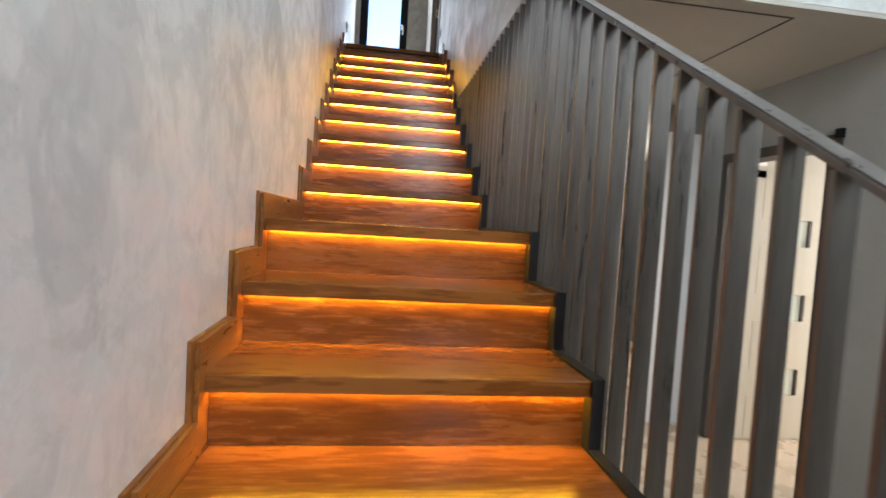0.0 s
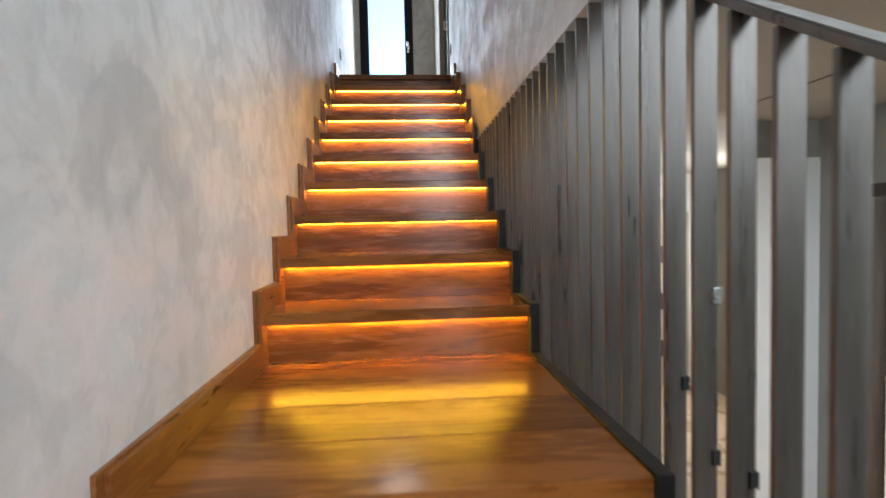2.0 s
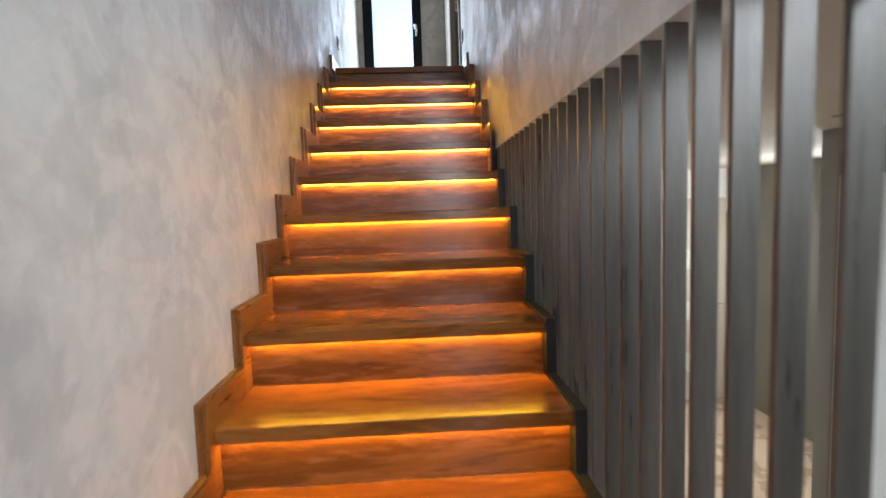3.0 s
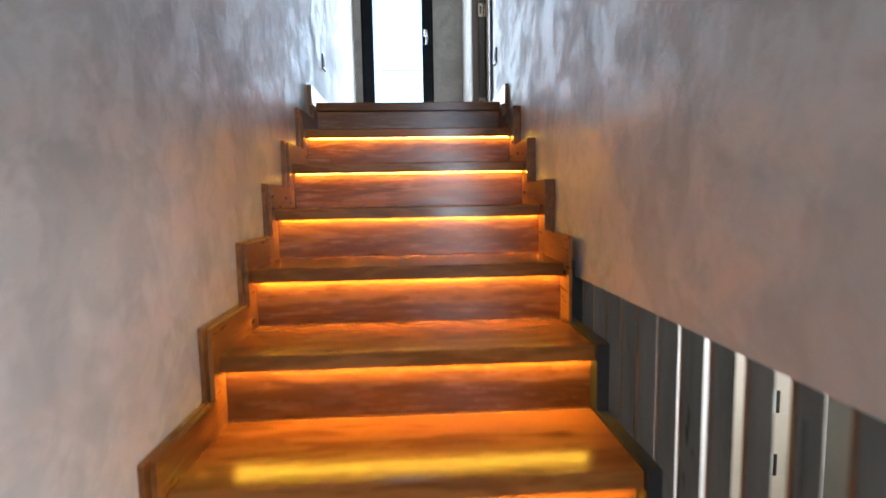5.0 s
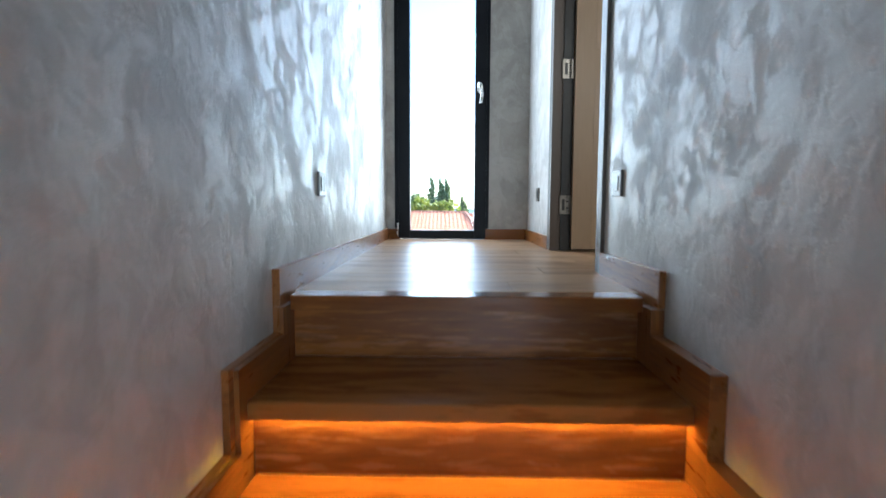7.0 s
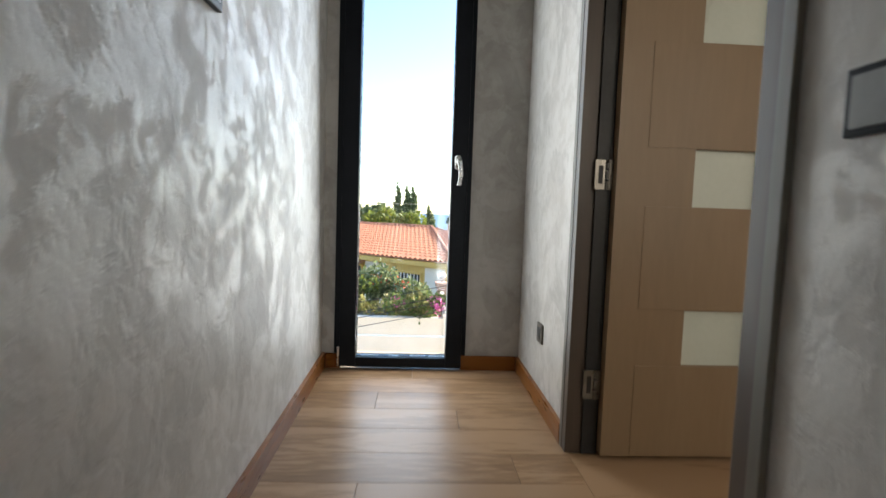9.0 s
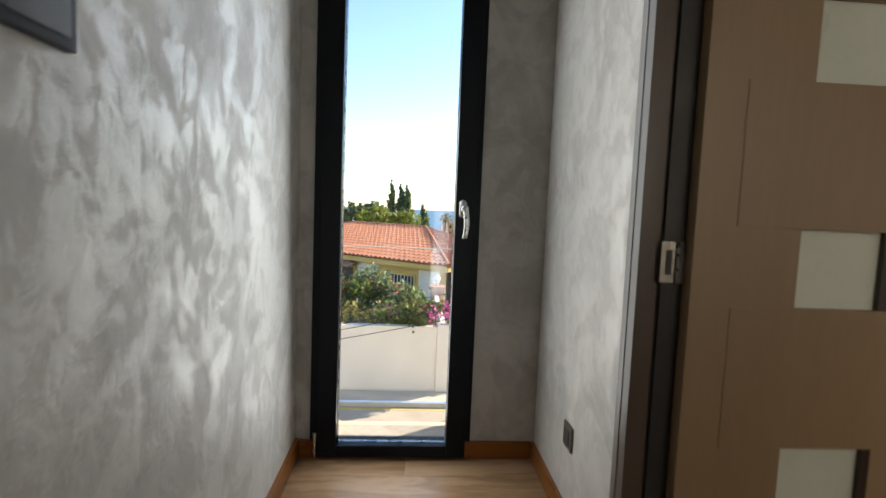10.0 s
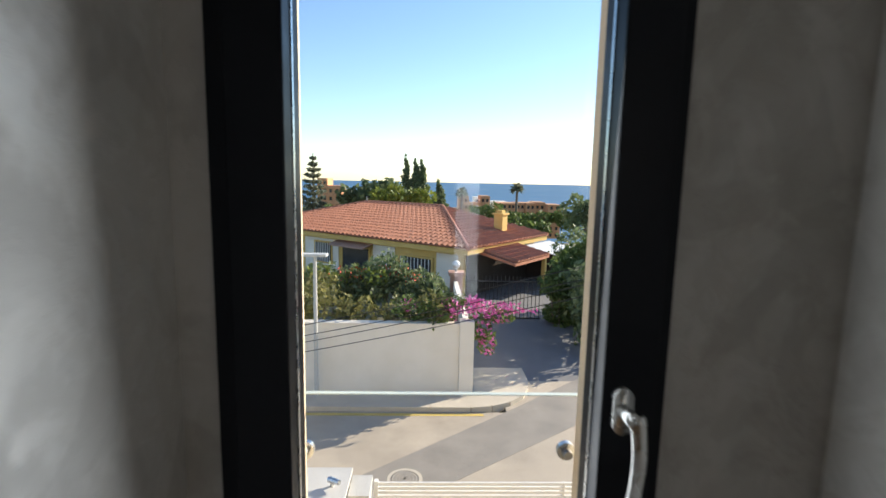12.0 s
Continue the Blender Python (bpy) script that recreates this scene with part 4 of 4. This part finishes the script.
# lean-to beside the house
bm = bmesh.new()
prism(bm, [(-1.9, 0.8), (0.6, 1.28), (0.6, 1.16), (-1.9, 0.68)], "y", 1.2, 5.0)
lean = house_part("carport_roof", bm, ROOF_TILE)
V = [Vector((-1.9, 1.2, 0.81)), Vector((-1.9, 5.0, 0.81)), Vector((0.6, 1.2, 1.29)), Vector((0.6, 5.0, 1.29))]
house_mesh("carport_tiles", *tiled_slope(V[1], V[0], V[3], V[2]), ROOF_TILE, lean, "rows of clay roof tiles", "stuff")
bm = bmesh.new()
prism(bm, [(-2.6, 0.75), (-0.3, 1.15), (-0.3, 1.09), (-2.6, 0.69)], "y", 5.2, 8.4)
house_part("awning_sheet", bm, METAL_WHITE, house, "pale sloping awning sheet")
# flat dark sheet on the house wall in place of the carport's shade
house_part("carport_shade_sheet", box(bmesh.new(), 0.48, 0.545, 0.7, 8.0, FLOOR_H, 1.05), DARK_FRAME, house, "dark sheet standing for the shade under the carport")
for cy in (4.8,):
    house_part("carport_post", box(bmesh.new(), -1.8, -1.6, cy - 0.1, cy + 0.1, FLOOR_H, 0.7), RENDER_YELLOW)
house_part("carport_back", box(bmesh.new(), -3.6, 0.5, 7.2, 7.35, FLOOR_H, 0.7), DARK_FRAME)

# gate pillar with a globe lamp, railing
pillar = thing("gate_pillar", "pinkish brick gate pillar with a flat cap", "pillar", kind="structure")
boxed("shaft", [(0.82, 1.32, 24.8, 25.3, -1.4, 0.72)], BRICK, pillar, 0.02)
boxed("cap", [(0.74, 1.40, 24.72, 25.38, 0.72, 0.86)], BRICK, pillar, 0.02)
globe = thing("globe_lamp", "white globe lamp on the gate pillar", "lamp")
bm = bmesh.new()
tube(bm, (1.05, 25.05, 0.86), (1.05, 25.05, 1.0), 0.05, sides=10)
part("stem", bm, GREY_CAP, globe)
bm = bmesh.new()
bmesh.ops.create_uvsphere(bm, u_segments=16, v_segments=10, radius=0.17, matrix=Matrix.Translation((1.05, 25.05, 1.15)))
part("globe", bm, METAL_WHITE, globe, smooth=True)
fence = thing("iron_gate", "dark iron gate with spear tips", "gate")
boxed("rail", [(1.4, 4.6, 25.03, 25.07, 0.45, 0.5), (1.4, 4.6, 25.03, 25.07, -1.1, -1.05)], BLACK_STEEL, fence)
for i in range(20):
    x = 1.5 + i * 0.16
    bm = bmesh.new()
    tube(bm, (x, 25.05, -1.3), (x, 25.05, 0.6), 0.014, sides=6)
    tube(bm, (x, 25.05, 0.6), (x, 25.05, 0.72), 0.028, 0.002, 6)
    part("bar", bm, BLACK_STEEL, fence)


# ---- plants ----
def leaf_cloud(name, blobs, mat, parent=None, size=0.12, density=140, seed=1, flat=0.0):
    """Many small leaves through uneven blobs (x, y, z, rx, ry, rz)."""
    rng = np.random.default_rng(seed)
    verts, faces = [], []
    for bx, by, bz, rx, ry, rz in blobs:
        n = int(density * (rx * ry + rx * rz + ry * rz))
        d = rng.normal(size=(n, 3))
        d /= np.linalg.norm(d, axis=1)[:, None]
        r = rng.uniform(0.55, 1.08, n) ** 0.6 * (0.82 + 0.25 * np.sin(d[:, 0] * 5 + bx) * np.cos(d[:, 2] * 4 + by))
        c = np.array((bx, by, bz)) + d * r[:, None] * np.array((rx, ry, rz))
        a = rng.normal(size=(n, 3))
        a /= np.linalg.norm(a, axis=1)[:, None]
        b = np.cross(a, rng.normal(size=(n, 3)))
        b /= np.linalg.norm(b, axis=1)[:, None] + 1e-9
        s = size * rng.uniform(0.5, 1.3, n)[:, None]
        quad = np.stack((c - a * s, c + b * s * 0.45, c + a * s, c - b * s * 0.45), axis=1).reshape(-1, 3)
        k = len(verts)
        verts.extend(map(tuple, quad))
        faces.extend((k + i * 4, k + i * 4 + 1, k + i * 4 + 2, k + i * 4 + 3) for i in range(n))
    me = bpy.data.meshes.new(name)
    me.from_pydata(verts, [], faces)
    me.materials.append(mat)
    ob = new(name, me)
    ob.parent = parent
    return tagged(ob, kind="stuff")


def blobs_along(p, q, n, r, seed, lift=0.0):
    rng = random.Random(seed)
    out = []
    for i in range(n):
        s = (i + rng.random()) / n
        k = rng.uniform(0.7, 1.3)
        out.append((p[0] + (q[0] - p[0]) * s, p[1] + (q[1] - p[1]) * s + rng.uniform(-0.3, 0.3), p[2] + (q[2] - p[2]) * s + rng.uniform(-0.5, 0.5) * r + lift, r * k, r * k, r * k * 0.85))
    return out


def bush(name, label, blobs, mat, size=0.12, density=140, seed=1, stem=None):
    b = thing(name, label, "shrub")
    bm = bmesh.new()
    rng = random.Random(seed)
    for bx, by, bz, rx, ry, rz in blobs:
        tube(bm, (bx, by, min(bz - rz, GROUND)), (bx + rng.uniform(-0.2, 0.2), by, bz), 0.04, 0.015, 6)
    part("stems", bm, BARK, b)
    leaf_cloud("foliage", blobs, mat, b, size, density, seed)
    return b


def tree(name, label, base, height, blobs, mat, size=0.2, density=60, seed=3, girth=0.2):
    t = thing(name, label, "tree")
    bm = bmesh.new()
    x, y, z = base
    tube(bm, (x, y, z), (x, y, z + height * 0.7), girth, girth * 0.4, 8)
    for bx, by, bz, rx, ry, rz in blobs[:8]:
        tube(bm, (x, y, z + height * 0.35), (bx, by, bz), girth * 0.4, girth * 0.1, 6)
    part("trunk", bm, BARK, t)
    leaf_cloud("crown", blobs, mat, t, size, density, seed)
    return t


hedge = bush("hedge", "olive green hedge growing over the garden wall", blobs_along((-8, 18.6, 0.9), (0.2, 18.4, 0.95), 16, 0.55, 5), LEAF_DRY, 0.1, 260, 5)
boug = bush("bougainvillea", "bougainvillea with magenta flowers spilling over the wall end", blobs_along((-0.6, 18.2, 1.0), (0.85, 18.1, 1.15), 6, 0.42, 8), LEAF, 0.09, 300, 9)
leaf_cloud("hanging_foliage", [(1.3, 17.85, 0.75, 0.36, 0.36, 0.5), (1.5, 17.85, 0.3, 0.3, 0.3, 0.45), (1.9, 17.9, 1.0, 0.4, 0.3, 0.25)], LEAF, boug, 0.09, 300, 10)
leaf_cloud("flowers", blobs_along((0.3, 17.95, 1.15), (2.1, 17.95, 1.25), 7, 0.34, 12) + [(1.35, 17.75, 0.65, 0.36, 0.3, 0.45), (1.5, 17.75, 0.25, 0.26, 0.26, 0.4), (2.2, 17.95, 1.2, 0.34, 0.22, 0.18), (2.6, 17.95, 1.12, 0.3, 0.2, 0.12), (1.8, 17.9, 0.95, 0.34, 0.24, 0.2), (-0.6, 18.0, 1.25, 0.3, 0.25, 0.2)], PETAL, boug, 0.065, 210, 13)
bush("flowering_hedge", "dark climbing hedge with red flowers before the house", blobs_along((-5.2, 24, 0.75), (0.4, 23.5, 0.5), 14, 0.85, 15), LEAF_DARK, 0.13, 170, 16)
leaf_cloud("red_flowers", blobs_along((-3.5, 23.3, 1.15), (-0.2, 23.0, 0.9), 7, 0.35, 18), RED_FLOWER, bpy.data.objects["flowering_hedge"], 0.07, 50, 19)
leaf_cloud("young_shoots", blobs_along((-4.5, 23.2, 0.9), (-1.5, 23.0, 1.1), 7, 0.5, 21), LEAF_BRIGHT, bpy.data.objects["flowering_hedge"], 0.1, 90, 22)
bush("shrubs", "dry olive shrubs behind the garden wall", blobs_along((-8, 20.5, 0.9), (-3.2, 20.8, 0.7), 9, 0.8, 25), LEAF_DRY, 0.12, 170, 26)
bush("street_hedge", "tall dark hedge along the side street", blobs_along((5.9, 20.8, 0.7), (6.4, 27.5, 1.4), 10, 1.05, 35) + blobs_along((5.9, 20.6, -0.6), (6.4, 27.5, -0.5), 8, 0.9, 36), LEAF_DARK, 0.14, 120, 37)
bush("big_shrub", "dense round shrub beside the carport", blobs_along((5.0, 24.5, 0.3), (7.2, 25.2, 1.6), 10, 0.95, 31) + blobs_along((5.2, 24.3, -0.6), (7.4, 25.2, -0.3), 8, 0.8, 33), LEAF, 0.14, 170, 32)
tree("broad_tree", "broad dark tree behind the roof", (-6.0, 50, -3), 6.5, blobs_along((-7.6, 50, 2.6), (-3.2, 50, 3.3), 9, 1.15, 41), LEAF_DARK, 0.3, 60, 42, 0.3)
tree("light_tree", "yellow-green tree behind the roof ridge", (-2.5, 46, -3), 5, blobs_along((-4.2, 46, 3.2), (-0.4, 46, 3.2), 6, 1.0, 45), LEAF_BRIGHT, 0.22, 70, 46, 0.2)


def cypress(label, x, y, base, top, r, seed):
    h = top - base
    blobs = [(x + 0.12 * math.sin(i * 2.1), y, base + h * (0.12 + 0.86 * i / 11), r * (1.02 - (i / 11) ** 2.2 * 0.88), r * (1.02 - (i / 11) ** 2.2 * 0.88), h * 0.1) for i in range(12)]
    return tree("cypress", label, (x, y, base), h, blobs, LEAF_DARK, 0.22, 260, seed, 0.25)


cypress("tall slim cypress behind the roof", -3.0, 70, -3, 7.1, 0.95, 51)
cypress("tall dense cypress behind the roof", -1.75, 70, -3, 6.7, 1.3, 52)
cypress("tall dense cypress behind the roof", -0.95, 70, -3, 6.6, 1.35, 53)
cypress("shorter pointed cypress behind the ridge", 1.05, 60, -3, 4.1, 1.5, 54)


def palm(x, y, base, top, r, seed):
    t = thing("palm", "tall fan palm near the shore", "tree", group="palms")
    bm = bmesh.new()
    tube(bm, (x, y, base), (x, y, top), 0.28, 0.2, 8)
    part("trunk", bm, BARK, t)
    rng = random.Random(seed)
    bm = bmesh.new()
    for i in range(60):
        a, e = rng.uniform(0, math.tau), rng.uniform(-0.7, 1.3)
        d = Vector((math.cos(a) * math.cos(e), math.sin(a) * math.cos(e), math.sin(e)))
        side = d.cross(Vector((0, 0, 1))).normalized()
        c = Vector((x, y, top))
        tip = c + d * r * rng.uniform(0.75, 1.05) - Vector((0, 0, 0.2 * r))
        mid = c + d * r * 0.6
        vs = [bm.verts.new(v) for v in (c, mid + side * r * 0.2, tip, mid - side * r * 0.2)]
        bm.faces.new(vs)
    part("crown", bm, LEAF_GREY, t)
    return t


palm(15.9, 95, -8, 3.3, 1.6, 61)
palm(5.6, 90, -7, 2.5, 1.4, 62)
pine = thing("norfolk_pine", "spiky grey-green conifer above the roofs", "tree")
bm = bmesh.new()
tube(bm, (-9.9, 48, -3), (-9.9, 48, 6.6), 0.22, 0.03, 8)
part("trunk", bm, BARK, pine)
rng = random.Random(63)
whorls = []
for i in range(15):
    z, reach = -0.9 + i * 0.5, 1.75 - 0.108 * i
    for j in range(6):
        a = j * math.tau / 6 + i * 0.7 + rng.uniform(-0.3, 0.3)
        w = reach * rng.uniform(0.75, 1.1)
        whorls += [(-9.9 + math.cos(a) * w * s, 48 + math.sin(a) * w * s, z + 0.28 * s * s * w + rng.uniform(-0.06, 0.06), 0.2 * w + 0.1, 0.2 * w + 0.1, 0.13) for s in (0.35, 0.75, 1.0)]
leaf_cloud("crown", whorls, LEAF_GREY, pine, 0.13, 260, 63)
tree("edge_tree", "dark rounded tree beyond the carport", (13.5, 44, -3), 5, blobs_along((11.3, 44, 1.8), (15, 44, 2.4), 6, 1.4, 71), LEAF_DARK, 0.25, 60, 72, 0.25)
tree("far_tree", "grey-green tree beyond the chimney", (6.5, 55, -4), 5, blobs_along((4.5, 55, 1.0), (8.5, 55, 1.2), 5, 1.1, 75), LEAF, 0.25, 50, 76, 0.2)
tree("garden_tree", "olive tree at the edge of the garden", (-8.0, 30, -2), 3, blobs_along((-8.8, 30, 0.6), (-6.9, 30, 1.3), 5, 0.9, 78), LEAF_DRY, 0.16, 90, 79, 0.15)


def flats(label, x, y, w, d, base, floors, tone, seed):
    """Stepped holiday flats: a row of blocks of uneven height with windows and parapets on each storey."""
    b = thing("apartment_building", label, "building", group="flats near the shore")
    rng = random.Random(seed)
    u = x - w / 2
    while u < x + w / 2 - 0.5:
        bw = rng.uniform(1.8, 3.0)
        off = rng.uniform(0, 3)
        n = max(1, floors - rng.randint(0, 2))
        block = boxed("block", [(u, u + bw, y + off, y + off + d, base, base + n * 1.55 + rng.uniform(0, 0.5))], tone, b)
        for f in range(n):
            z = base + f * 1.55
            for k in range(2):
                c = u + bw * (0.28 + 0.44 * k)
                boxed("window", [(c - 0.27, c + 0.27, y + off - 0.05, y + off + 0.02, z + 0.45, z + 1.15)], DARK_GLASS, block)
            boxed("parapet", [(u + 0.1, u + bw - 0.1, y + off - 0.4, y + off - 0.001, z + 1.25, z + 1.6)], tone, block)
        u += bw + 0.02
    return b


flats("terracotta holiday flats in front of the sea", 9.0, 120, 9, 6, -7.0, 5, RENDER_ORANGE, 81)
flats("white low flats in front of the sea", 15, 140, 9, 6, -8.0, 5, RENDER_WHITE, 82)
flats("terracotta holiday flats beside the palm", 22, 118, 12, 6, -8.3, 5, RENDER_ORANGE, 83)
flats("pale flats beside the palm", 26, 150, 16, 6, -9.4, 5, RENDER_WHITE, 84)
flats("terracotta flats on the slope", -19.2, 105, 6.5, 6, -3.5, 5, RENDER_ORANGE, 85)
flats("pale flats on the slope", -16, 122, 5, 6, -5.2, 5, RENDER_WHITE, 86)
woods = leaf_cloud("far_woods", blobs_along((3, 100, -3.2), (30, 104, -3.0), 26, 1.5, 91) + blobs_along((-24, 90, -2.5), (-12, 92, -1.5), 12, 1.6, 92) + blobs_along((2, 70, -2.4), (16, 72, -2.2), 14, 1.3, 93), LEAF, None, 0.32, 45, 94)
tagged(woods, "dark green woods between the far flats", "woods", kind="stuff")

for i, (z0, z1, sag) in enumerate(((0.0, 0.0, 0.25), (0.22, 0.15, 0.3), (-0.18, -0.3, 0.25), (0.4, 0.5, 0.3))):
    cab = tagged(new("overhead_cable"), "black overhead cable above the street", "cable", "cables")
    bm = bmesh.new()
    p, q = Vector((-9, 15.5, z0 - 0.15)), Vector((9, 15.9, z1 + 3.75))
    last = None
    for s in range(17):
        c = p.lerp(q, s / 16) - Vector((0, 0, sag * 4 * (s / 16) * (1 - s / 16)))
        if last is not None:
            tube(bm, last, c, 0.009, sides=5)
        last = c
    part("wire", bm, CABLE, cab)
